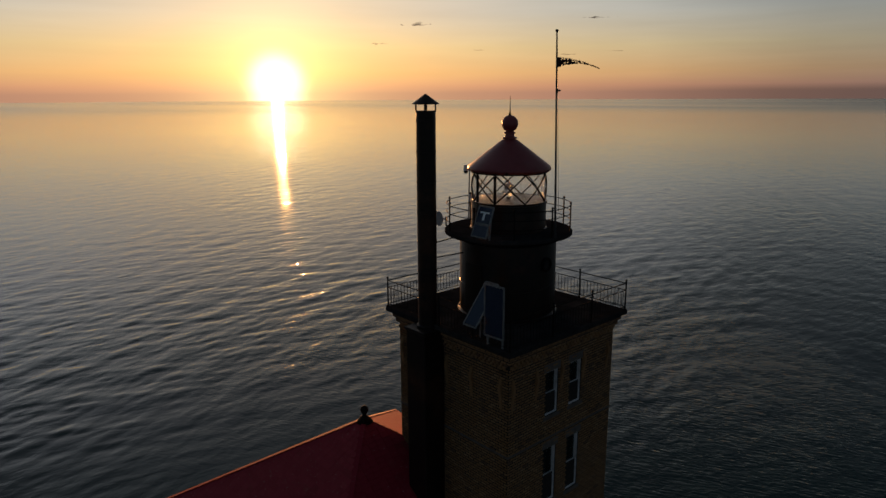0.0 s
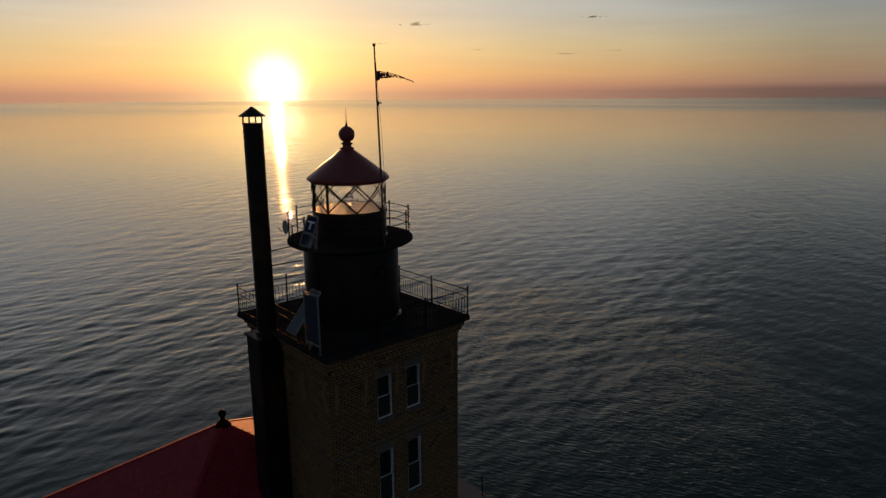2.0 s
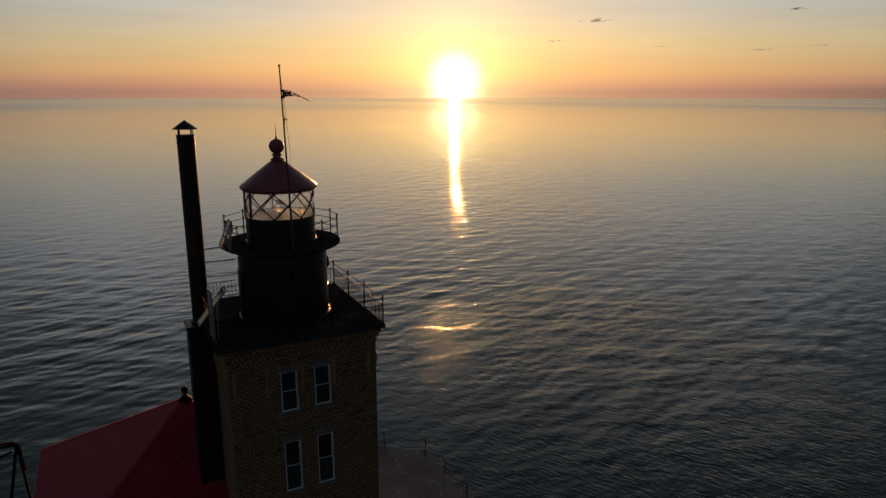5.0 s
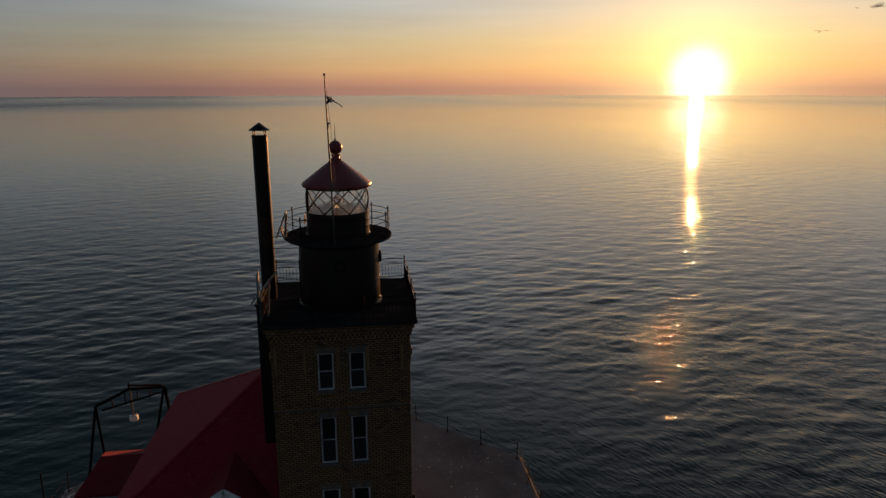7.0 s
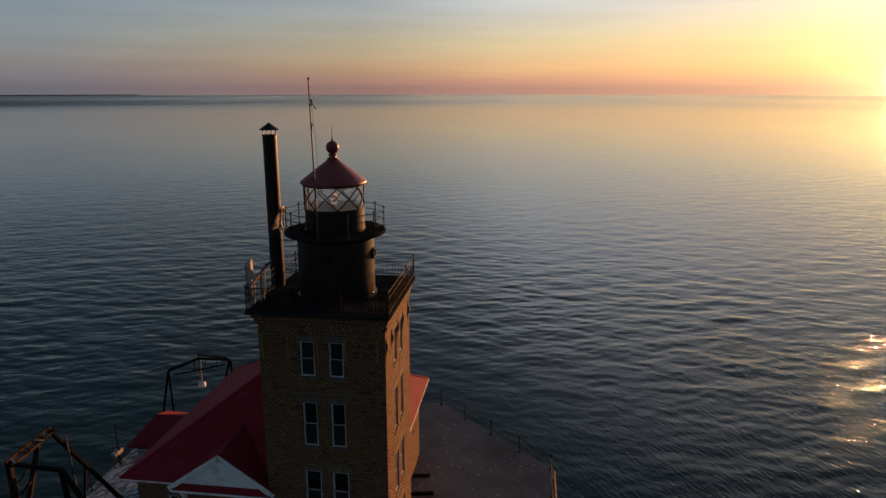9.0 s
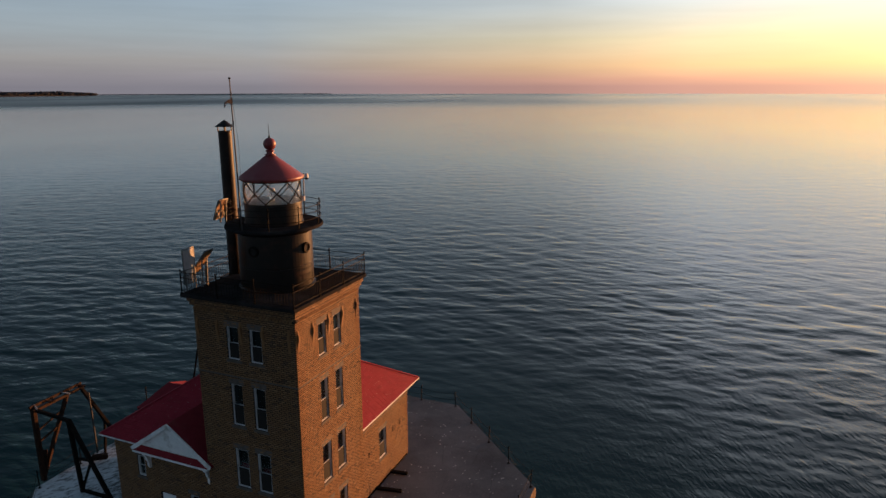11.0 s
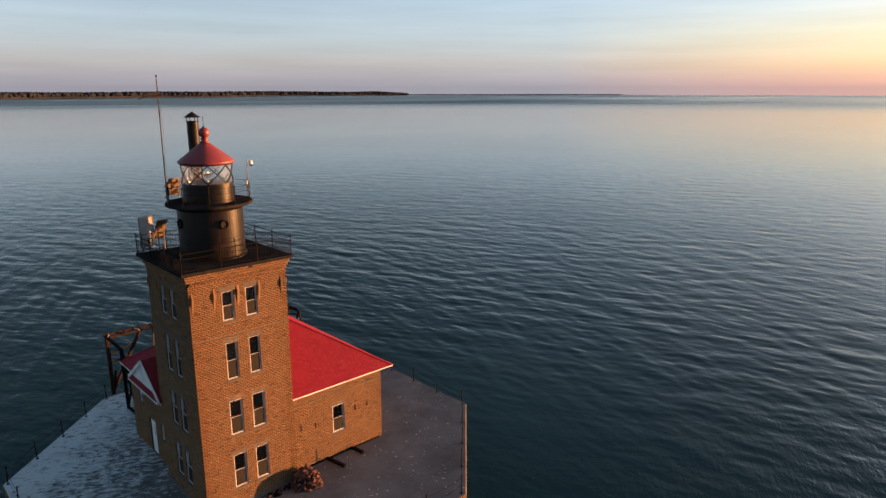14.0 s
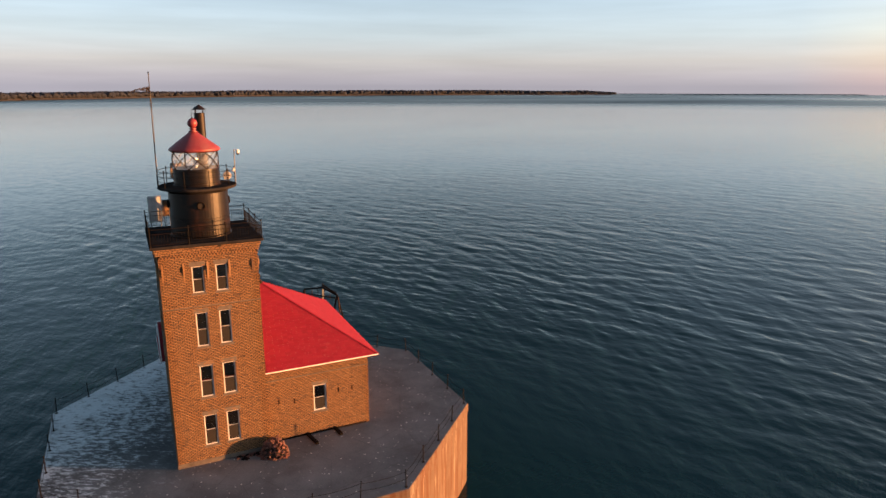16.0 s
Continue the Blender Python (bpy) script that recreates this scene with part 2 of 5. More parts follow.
def concrete_deck():
    """Grey concrete with bird droppings, thickest at the western and southern edge."""
    m, n, s, here = material("pier_concrete", 0.95)
    s.inputs["Specular IOR Level"].default_value = 0.0
    broad = n.noise(here, 0.35, 5, 0.6)
    grain = n.noise(here, 9.0, 4, 0.65)
    c = n.mix(n.remap(n.math("ADD", n.math("MULTIPLY", broad, 0.7), n.math("MULTIPLY", grain, 0.3)), 0.35, 0.65), (0.125, 0.123, 0.128, 1), (0.225, 0.220, 0.228, 1))
    crack = n.add("ShaderNodeTexVoronoi", {"Vector": here, "Scale": 0.33}, feature="DISTANCE_TO_EDGE").outputs[0]
    c = n.mix(n.remap(crack, 0.0, 0.010, 0.22, 0.0), c, (0.05, 0.045, 0.04, 1))
    p = n.add("ShaderNodeSeparateXYZ", {0: here})
    west = n.math("ADD", n.math("MULTIPLY", p.outputs[0], -0.8), n.math("MULTIPLY", p.outputs[1], -0.9))
    west = n.math("ADD", west, n.math("MULTIPLY", n.math("SUBTRACT", broad, 0.5), 16.0))
    amount = n.remap(west, 0.5, 15.0)
    along = n.add("ShaderNodeMapping", {"Vector": here, "Rotation": (0, 0, radians(-62))}).outputs[0]
    splash = n.noise(n.vmath("MULTIPLY", along, (0.75, 2.0, 1.0)), 2.2, 7, 0.74, 0.3)
    white = n.remap(n.math("ADD", splash, n.math("MULTIPLY", amount, 0.20)), 0.565, 0.655)
    white = n.math("MULTIPLY", white, n.remap(amount, 0.0, 0.25))
    c = n.mix(n.math("MULTIPLY", white, n.remap(grain, 0.3, 0.7, 0.75, 1.0)), c, (0.72, 0.73, 0.76, 1))
    spots = n.add("ShaderNodeTexVoronoi", {"Vector": here, "Scale": 2.1, "Randomness": 1.0}).outputs[0]
    few = n.math("GREATER_THAN", n.noise(here, 0.9, 3), 0.40)
    dot = n.math("MULTIPLY", n.remap(n.math("ADD", spots, n.math("MULTIPLY", grain, 0.06)), 0.105, 0.16, 1.0, 0.0), few)
    c = n.mix(dot, c, (0.62, 0.58, 0.54, 1))
    flecks = n.add("ShaderNodeTexVoronoi", {"Vector": n.vmath("MULTIPLY", along, (0.6, 1.3, 1.0)), "Scale": 3.2, "Randomness": 1.0}).outputs[0]
    fleck = n.math("MULTIPLY", n.remap(n.math("ADD", flecks, n.math("MULTIPLY", grain, 0.08)), 0.13, 0.19, 0.8, 0.0), n.remap(n.noise(here, 0.5, 3), 0.42, 0.55))
    c = n.mix(fleck, c, (0.50, 0.48, 0.47, 1))
    c = n.mix(n.remap(n.noise(here, 0.22, 5, 0.65), 0.50, 0.66, 0.0, 0.45), c, (0.085, 0.075, 0.074, 1))
    n.feed(s.inputs["Base Color"], c)
    bump(n, s, grain, 0.4, 0.01)
    return m


def concrete_side():
    m, n, s, here = material("pier_side_concrete", 0.85)
    broad = n.noise(here, 0.6, 5, 0.6)
    run = n.noise(n.vmath("MULTIPLY", here, (2.2, 2.2, 0.16)), 1.0, 5, 0.65)
    c = n.mix(n.remap(broad, 0.3, 0.7), (0.088, 0.056, 0.036, 1), (0.128, 0.084, 0.056, 1))
    c = n.mix(n.remap(run, 0.50, 0.60), c, (0.085, 0.034, 0.013, 1))
    c = n.mix(n.remap(n.noise(n.vmath("MULTIPLY", here, (3.0, 3.0, 0.22)), 1.3, 5, 0.6), 0.58, 0.68), c, (0.26, 0.20, 0.155, 1))
    n.feed(s.inputs["Base Color"], c)
    bump(n, s, n.noise(here, 12.0, 4), 0.5, 0.02)
    return m


PIER_TOP, PIER_SIDE = concrete_deck(), concrete_side()


WATER_LEVEL = -6.0


def water_material():
    m, n, s, here = material("lake_water", 0.05)
    far = n.vmath("LENGTH", here, out=1)
    n.feed(s.inputs["Base Color"], (0.004, 0.025, 0.026, 1))
    s.inputs["IOR"].default_value = 1.333
    
    def crested(angle, k):
        """Coordinates in which patterns are drawn out along that angle."""
        flat = n.add("ShaderNodeMapping", {"Vector": here, "Rotation": (0, 0, -radians(angle))}).outputs[0]
        return n.vmath("MULTIPLY", flat, (k, 1.0, 1.0))

    turned, other = crested(-6, 0.46), crested(36, 0.42)
    fine = n.noise(turned, 5.5, 2, 0.5)
    small = n.noise(other, 2.1, 2, 0.5)
    mid = n.noise(turned, 0.85, 2, 0.5, 0.3)
    wide = n.noise(other, 0.26, 2, 0.5, 0.3)
    calm = n.remap(n.noise(n.vmath("MULTIPLY", here, (1.0, 0.6, 1.0)), 0.012, 4, 0.55), 0.3, 0.7, 0.4, 1.1)
    # the water lies still in the lee of the pier
    lee = n.remap(n.vmath("LENGTH", n.vmath("SUBTRACT", here, (2.0, 19.0, WATER_LEVEL)), out=1), 8.0, 34.0, 0.35, 1.0)
    calm = n.math("MULTIPLY", calm, lee)
    h = n.math("ADD", n.math("MULTIPLY", fine, n.remap(far, 55.0, 160.0, 0.016, 0.010)), n.math("MULTIPLY", small, 0.046))
    h = n.math("ADD", h, n.math("MULTIPLY", mid, n.remap(far, 60.0, 220.0, 0.135, 0.13)))
    h = n.math("ADD", h, n.math("MULTIPLY", wide, 0.20))
    # a breeze ruffles the water east of the pier into fine, steep ripples
    from_breeze = n.vmath("LENGTH", n.vmath("SUBTRACT", here, (33.0, 23.0, WATER_LEVEL)), out=1)
    gust = n.remap(n.math("ADD", from_breeze, n.math("MULTIPLY", n.math("SUBTRACT", n.noise(here, 0.09, 4, 0.6), 0.5), 34.0)), 21.0, 39.0, 1.0, 0.0)
    ripple = n.noise(crested(-62, 0.30), 3.9, 2, 0.5)
    ripple = n.math("MULTIPLY", ripple, n.math("MULTIPLY", n.math("MULTIPLY", gust, lee), 0.072))
    # far off, ripples smaller than the eye can part ruffle the sheet in long streaks
    ruffle = n.add("ShaderNodeTexNoise", {"Vector": turned, "Scale": 0.7, "Detail": 3.0}).outputs["Color"]
    streak = n.remap(n.noise(n.add("ShaderNodeMapping", {"Vector": here, "Rotation": (0, 0, 0.3), "Scale": (1.0, 0.35, 1.0)}).outputs[0], 0.0022, 4, 0.5), 0.35, 0.65, 0.5, 1.3)
    reach = n.ramp(n.math("DIVIDE", far, 5000.0), [(0.0, 0.0), (0.008, 0.03), (0.03, 0.045), (0.08, 0.065), (0.14, 0.10), (0.27, 0.2), (0.42, 0.3), (1.0, 0.3)])
    side = n.math("DIVIDE", n.vmath("DOT_PRODUCT", here, (math.sin(SUN_AZ), math.cos(SUN_AZ), 0.0), out=1), far)
    band = n.math("MULTIPLY", n.math("MULTIPLY", n.remap(far, 900.0, 1350.0), n.remap(side, 0.3, 0.93, 1.0, 0.26)), n.remap(streak, 0.5, 1.3, 0.12, 0.32))
    n.feed(s.inputs["Roughness"], n.math("ADD", n.math("ADD", n.remap(far, 40.0, 900.0, 0.03, 0.10), n.math("MULTIPLY", gust, 0.012)), band))
    lean = n.add("ShaderNodeVectorMath", {0: n.vmath("MULTIPLY", n.vmath("SUBTRACT", ruffle, (0.5, 0.5, 0.5)), (1.0, 1.0, 0.0))}, operation="SCALE")
    n.feed(lean.inputs["Scale"], n.math("MULTIPLY", reach, streak))
    skin = n.vmath("NORMALIZE", n.vmath("ADD", n.add("ShaderNodeNewGeometry").outputs["Normal"], lean.outputs[0]))
    n.feed(s.inputs["Normal"], n.add("ShaderNodeBump", {"Height": n.math("ADD", n.math("MULTIPLY", h, calm), ripple), "Strength": n.ramp(n.math("DIVIDE", far, 5000.0), [(0.0, 1.0), (0.018, 0.76), (0.04, 0.46), (0.1, 0.36), (0.2, 0.32)]), "Distance": 1.0, "Normal": skin}).outputs[0])
    return m


WATER = water_material()
# the blue of distant haze is put into these two base colours
EARTH = surface("hazed_shore_bank", (0.018, 0.019, 0.024), (0.032, 0.030, 0.036), 0.02, 0.95, fine=0.2)
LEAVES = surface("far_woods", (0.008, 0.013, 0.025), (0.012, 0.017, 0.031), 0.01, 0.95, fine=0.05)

# ---- building blocks ----
random.seed(7)
PLACE = {}
LEVEL = 0.0  # the height from which the part in hand is measured


def mesh_of(bm, name, smooth=False):
    me = bpy.data.meshes.new(name)
    bmesh.ops.recalc_face_normals(bm, faces=bm.faces)
    bm.to_mesh(me)
    bm.free()
    if smooth:
        for f in me.polygons:
            f.use_smooth = True
    return me


def thing(name, place, label, category, group="", kind=""):
    ob = new(name)
    ob.matrix_basis = Matrix.Translation(Vector(place) + Vector((0, 0, LEVEL)))
    ob.empty_display_size = 0.3
    PLACE[ob] = ob.matrix_basis.copy()
    return tagged(ob, label, category, group, kind)


def part(name, data, mat, parent=None, label="", m=None, smooth=False):
    """Links a bmesh or a mesh as one object at the pose m, under its parent."""
    me = data if isinstance(data, bpy.types.Mesh) else mesh_of(data, name, smooth)
    if not me.materials:
        me.materials.append(mat)
    ob = new(name, me)
    m = Matrix.Translation((0, 0, LEVEL)) @ (m or Matrix())
    ob.matrix_basis = m
    PLACE[ob] = m
    if parent:
        ob.parent = parent
        ob.matrix_parent_inverse = PLACE[parent].inverted()
    return tagged(ob, label)


def box(bm, lo, hi, bevel=0.0):
    size = [b - a for a, b in zip(lo, hi)]
    mid = [(a + b) / 2 for a, b in zip(lo, hi)]
    made = bmesh.ops.create_cube(bm, size=1, matrix=Matrix.LocRotScale(mid, None, size))["verts"]
    if bevel:
        edges = {e for v in made for e in v.link_edges}
        bmesh.ops.bevel(bm, geom=list(edges), offset=bevel, segments=1, affect="EDGES")
    return bm


def rod(bm, a, b, r, r2=None, sides=8):
    a, b = Vector(a), Vector(b)
    d = b - a
    m = Matrix.Translation((a + b) / 2) @ d.to_track_quat("Z", "Y").to_matrix().to_4x4()
    bmesh.ops.create_cone(bm, cap_ends=True, segments=sides, radius1=r, radius2=r if r2 is None else r2, depth=d.length, matrix=m)
    return bm


def beam(bm, a, b, wide, high):
    a, b = Vector(a), Vector(b)
    d = b - a
    m = Matrix.Translation((a + b) / 2) @ d.to_track_quat("Z", "Y").to_matrix().to_4x4()
    made = bmesh.ops.create_cube(bm, size=1, matrix=m @ Matrix.Diagonal((wide, high, d.length, 1)))["verts"]
    edges = {e for v in made for e in v.link_edges}
    bmesh.ops.bevel(bm, geom=list(edges), offset=min(wide, high) * 0.08, segments=1, affect="EDGES")
    return bm


def ball(bm, at, r, u=12, v=8):
    bmesh.ops.create_uvsphere(bm, u_segments=u, v_segments=v, radius=r, matrix=Matrix.Translation(at))
    return bm


def lathe(bm, axis, profile, sides=48, closed=False):
    """Turns a profile of (radius, height) round the upright through axis."""
    rings = []
    for r, z in profile:
        rings.append([bm.verts.new((axis[0] + r * math.cos(2 * math.pi * i / sides), axis[1] + r * math.sin(2 * math.pi * i / sides), z)) for i in range(sides)])
    pairs = list(zip(rings, rings[1:])) + ([(rings[-1], rings[0])] if closed else [])
    for low_ring, top_ring in pairs:
        for i in range(sides):
            j = (i + 1) % sides
            bm.faces.new((low_ring[i], low_ring[j], top_ring[j], top_ring[i]))
    if not closed:
        bm.faces.new(rings[0][::-1])
        bm.faces.new(rings[-1])
    return bm


def tube(bm, points, r, sides=6):
    for a, b in zip(points, points[1:]):
        rod(bm, a, b, r, sides=sides)
    return bm


def hoop(bm, axis, z, radius, r, sides=48):
    ring = [(axis[0] + radius * math.cos(2 * math.pi * i / sides), axis[1] + radius * math.sin(2 * math.pi * i / sides), z) for i in range(sides + 1)]
    return tube(bm, ring, r, 6)


def B():
    return bmesh.new()


# ---- walls of brick ----
COURSE, BRICK_LONG, JOINT = 0.090, 0.206, 0.031


class Face:
    """An upright plane: a corner, the way along it, the way out of it."""

    def __init__(self, corner, along, out):
        self.corner, self.along, self.out = Vector(corner), Vector(along), Vector(out)

    def at(self, u, z, d=0.0):
        return self.corner + self.along * u + self.out * d + Vector((0, 0, z))

    def placed(self, u, z, d=0.0):
        """x along the face, y into the wall, z up."""
        p = self.at(u, z, d)
        return Matrix(((self.along.x, -self.out.x, 0, p.x), (self.along.y, -self.out.y, 0, p.y), (0, 0, 1, p.z), (0, 0, 0, 1)))


def wall_mesh(name, face, width, z0, z1, holes, thick=0.36):
    """A wall of that thickness, with openings that go through it."""
    us = sorted({0.0, width, *[v for h in holes for v in (h[0], h[1])]})
    zs = sorted({z0, z1, *[v for h in holes for v in (h[2], h[3])]})

    def solid(i, k):
        if not (0 <= i < len(us) - 1 and 0 <= k < len(zs) - 1):
            return False
        u, z = (us[i] + us[i + 1]) / 2, (zs[k] + zs[k + 1]) / 2
        return not any(a < u < b and c < z < d for a, b, c, d in holes)

    verts, faces = [], []

    def quad(*points):
        faces.append(tuple(range(len(verts), len(verts) + 4)))
        verts.extend(tuple(p) for p in points)

    for i in range(len(us) - 1):
        for k in range(len(zs) - 1):
            if not solid(i, k):
                continue
            a, b, c, d = us[i], us[i + 1], zs[k], zs[k + 1]
            quad(face.at(a, c), face.at(b, c), face.at(b, d), face.at(a, d))
            quad(face.at(b, c, -thick), face.at(a, c, -thick), face.at(a, d, -thick), face.at(b, d, -thick))
            for (di, dk), (p, q) in {(-1, 0): ((a, d), (a, c)), (1, 0): ((b, c), (b, d)), (0, -1): ((a, c), (b, c)), (0, 1): ((b, d), (a, d))}.items():
                if not solid(i + di, k + dk):
                    quad(face.at(*q), face.at(*p), face.at(*p, -thick), face.at(*q, -thick))
    me = bpy.data.meshes.new(name)
    me.from_pydata(verts, [], faces)
    me.validate()
    return me


def brick_spots(width, z0, z1, holes, rng):
    """Where the bricks of a running bond lie: u, end, z, top, how far it stands out."""
    k = 0
    while z0 + k * COURSE + COURSE * 0.6 < z1:
        z = z0 + k * COURSE
        spans = [(0.0, width)]
        for a, b, c, d in holes:
            if c < z + COURSE * 0.7 and d > z + COURSE * 0.2:
                cut = []
                for p, q in spans:
                    if b <= p or a >= q:
                        cut.append((p, q))
                    else:
                        cut += [s for s in ((p, a), (b, q)) if s[1] - s[0] > 0.03]
                spans = cut
        shift = (k % 2) * (BRICK_LONG + JOINT) / 2
        for p, q in spans:
            n = math.floor((p - shift) / (BRICK_LONG + JOINT))
            while True:
                a = shift + n * (BRICK_LONG + JOINT)
                if a >= q:
                    break
                s, e = max(a, p), min(a + BRICK_LONG, q)
                if e - s > 0.03:
                    out = 0.014 + rng.uniform(-0.004, 0.004) - (0.010 if rng.random() < 0.004 else 0.0)
                    yield s, e, z + JOINT / 2, min(z + COURSE - JOINT / 2, z1), out
                n += 1
        k += 1


def lay_bricks(face, spots):
    verts, faces = [], []
    for s, e, z, t, out in spots:
        n = len(verts)
        c = 0.004
        for u, h, d in ((s, z, -0.01), (e, z, -0.01), (e, t, -0.01), (s, t, -0.01), (s + c, z + c, out), (e - c, z + c, out), (e - c, t - c, out), (s + c, t - c, out)):
            verts.append(tuple(face.at(u, h, d)))
        faces += [(n, n + 1, n + 5, n + 4), (n + 1, n + 2, n + 6, n + 5), (n + 2, n + 3, n + 7, n + 6), (n + 3, n, n + 4, n + 7), (n + 4, n + 5, n + 6, n + 7)]
    me = bpy.data.meshes.new("brickwork")
    me.from_pydata(verts, [], faces)
    return me


single_brick = {}


def one_brick(face, spot, parent):
    s, e, z, t, out = spot
    key = (round(e - s, 2), round(t - z, 3))
    if key not in single_brick:
        flat = Face((0, 0, 0), (1, 0, 0), (0, -1, 0))
        half = (e - s) / 2
        single_brick[key] = lay_bricks(flat, [(-half, half, 0.0, t - z, 0.011)])
        single_brick[key].materials.append(BRICK)
    return part("brick", single_brick[key], BRICK, parent, m=face.placed((s + e) / 2, z, out - 0.011))


def brick_wall(name, parent, face, width, z0, z1, holes, singles=None, seed=1, label=""):
    """A wall with its openings, its brickwork as one part, and the bricks of one band as parts of their own."""
    core = part(name, wall_mesh(name, face, width, z0, z1, holes), MORTAR, parent, label)
    rng = random.Random(seed)
    joined, apart = [], []
    for spot in brick_spots(width, z0, z1, holes, rng):
        (apart if singles and singles[0] <= spot[2] < singles[1] else joined).append(spot)
    work = part("brickwork", lay_bricks(face, joined), BRICK, core, "weathered buff brickwork")
    tagged(work, kind="stuff")
    return core, apart


LATER = []

# ---- windows ----
window_meshes = {}


def window(parent, face, u0, u1, z0, z1, frame_wide=0.055, screen=True, sill=True):
    """A white double-hung window set into its opening, with stone sill and lintel."""
    wide, high = u1 - u0, z1 - z0
    key = (round(wide, 3), round(high, 3), frame_wide)
    if key not in window_meshes:
        f, h, wd = frame_wide, high / 2, wide / 2
        outer = B()
        for lo, hi in (((-wd, 0.03, 0), (-wd + f, 0.15, high)), ((wd - f, 0.03, 0), (wd, 0.15, high)),
                       ((-wd + f, 0.03, 0), (wd - f, 0.15, f)), ((-wd + f, 0.03, high - f), (wd - f, 0.15, high))):
            box(outer, lo, hi, 0.006)
        sash = B()
        g = 0.021
        a, b, top = -wd + f + 0.003, wd - f - 0.003, h - f + 0.02
        for lo, hi in (((a, 0.0, 0), (a + g, 0.035, top)), ((b - g, 0.0, 0), (b, 0.035, top)),
                       ((a + g, 0.0, 0), (b - g, 0.035, g)), ((a + g, 0.0, top - g), (b - g, 0.035, top))):
            box(sash, lo, hi, 0.004)
        pane = box(B(), (a + g - 0.004, 0.014, g - 0.004), (b - g + 0.004, 0.020, top - g + 0.004))
        mesh = box(B(), (a + g - 0.004, 0.004, g - 0.004), (b - g + 0.004, 0.007, top - g + 0.004))
        stone = box(B(), (-wd - 0.09, -0.045, -0.13), (wd + 0.09, 0.12, -0.004), 0.012)
        head = box(B(), (-wd - 0.10, -0.016, high + 0.004), (wd + 0.10, 0.12, high + 0.27), 0.01)
        window_meshes[key] = [mesh_of(x, "window") for x in (outer, sash, pane, mesh, stone, head)]
    outer, sash, pane, mesh, stone, head = window_meshes[key]
    at = face.placed((u0 + u1) / 2, z0)
    win = part("window", outer, FRAME_PAINT, parent, "white painted double-hung sash window", at)
    lower = at @ Matrix.Translation((0, 0.055, frame_wide))
    upper = at @ Matrix.Translation((0, 0.095, high / 2 - 0.02))
    part("lower_sash", sash, FRAME_PAINT, win, m=lower)
    part("upper_sash", sash, FRAME_PAINT, win, m=upper)
    for where in (lower, upper):
        glass = part("pane", pane, GLASS, win, "dark window glass", where)
        glass.visible_shadow = False
    if screen:
        part("insect_screen", mesh, SCREEN, win, "dusty brown insect screen", lower)
    if sill:
        part("sill", stone, STONE, win, "brownstone sill", at)
        part("lintel", head, STONE, win, "brownstone lintel", at)
    return win


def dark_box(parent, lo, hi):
    """A solid near-black block whose colour stands in for the unlit room behind the windows."""
    return part("inner_room", box(B(), lo, hi), DARK_ROOM, parent, "near-black block standing in for the unlit room behind the walls")

# ---- water, far shore ----
WATER_Z = WATER_LEVEL


def water():
    rng = np.random.default_rng(11)
    sides = 1000
    radii = [11.5]
    while radii[-1] < 420:
        radii.append(radii[-1] * 1.0062)
    while radii[-1] < 3400:
        radii.append(radii[-1] * 1.12)
    radii[-1] = 3560.0
    radii = np.array(radii)
    ang = np.concatenate([np.linspace(radians(12), radians(190), sides - 90, endpoint=False), np.linspace(radians(190), radians(372), 90, endpoint=False)])
    r, a = np.meshgrid(radii, ang, indexing="ij")
    x, y = r * np.cos(a) - 3.0, r * np.sin(a) + 3.0
    z = np.zeros_like(x)
    cell = 0.0062 * r
    swell = np.clip(0.45 + (r - 25) / 60, 0.45, 1.0) * np.clip(1.5 - r / 105, 0.30, 1.0)
    lee = np.clip(0.30 + (np.hypot(x - 2.0, y - 19.0) - 8.0) / 26.0, 0.30, 1.0)
    for _ in range(90):
        length = math.exp(rng.uniform(math.log(1.1), math.log(8.0)))
        turn = rng.normal(1.80, 0.50)
        k = 2 * math.pi / length
        fade = np.clip((length / cell - 2.2) / 2.2, 0, 1)
        z += fade * swell * lee * 0.0026 * length ** 0.60 * np.sin(k * (x * math.cos(turn) + y * math.sin(turn)) + rng.uniform(0, 6.28))
    verts = np.stack([x, y, z + WATER_Z], -1).reshape(-1, 3)
    n = len(radii)
    i, j = np.meshgrid(np.arange(n - 1), np.arange(sides), indexing="ij")
    jj = (j + 1) % sides
    quads = np.stack([i * sides + j, (i + 1) * sides + j, (i + 1) * sides + jj, i * sides + jj], -1).reshape(-1, 4)
    me = bpy.data.meshes.new("water")
    me.from_pydata(verts.tolist(), [], quads.tolist())
    for f in me.polygons:
        f.use_smooth = True
    ob = part("water", me, WATER)
    return tagged(ob, "calm dark lake water with low ripples to the horizon", "water", kind="structure")


water()


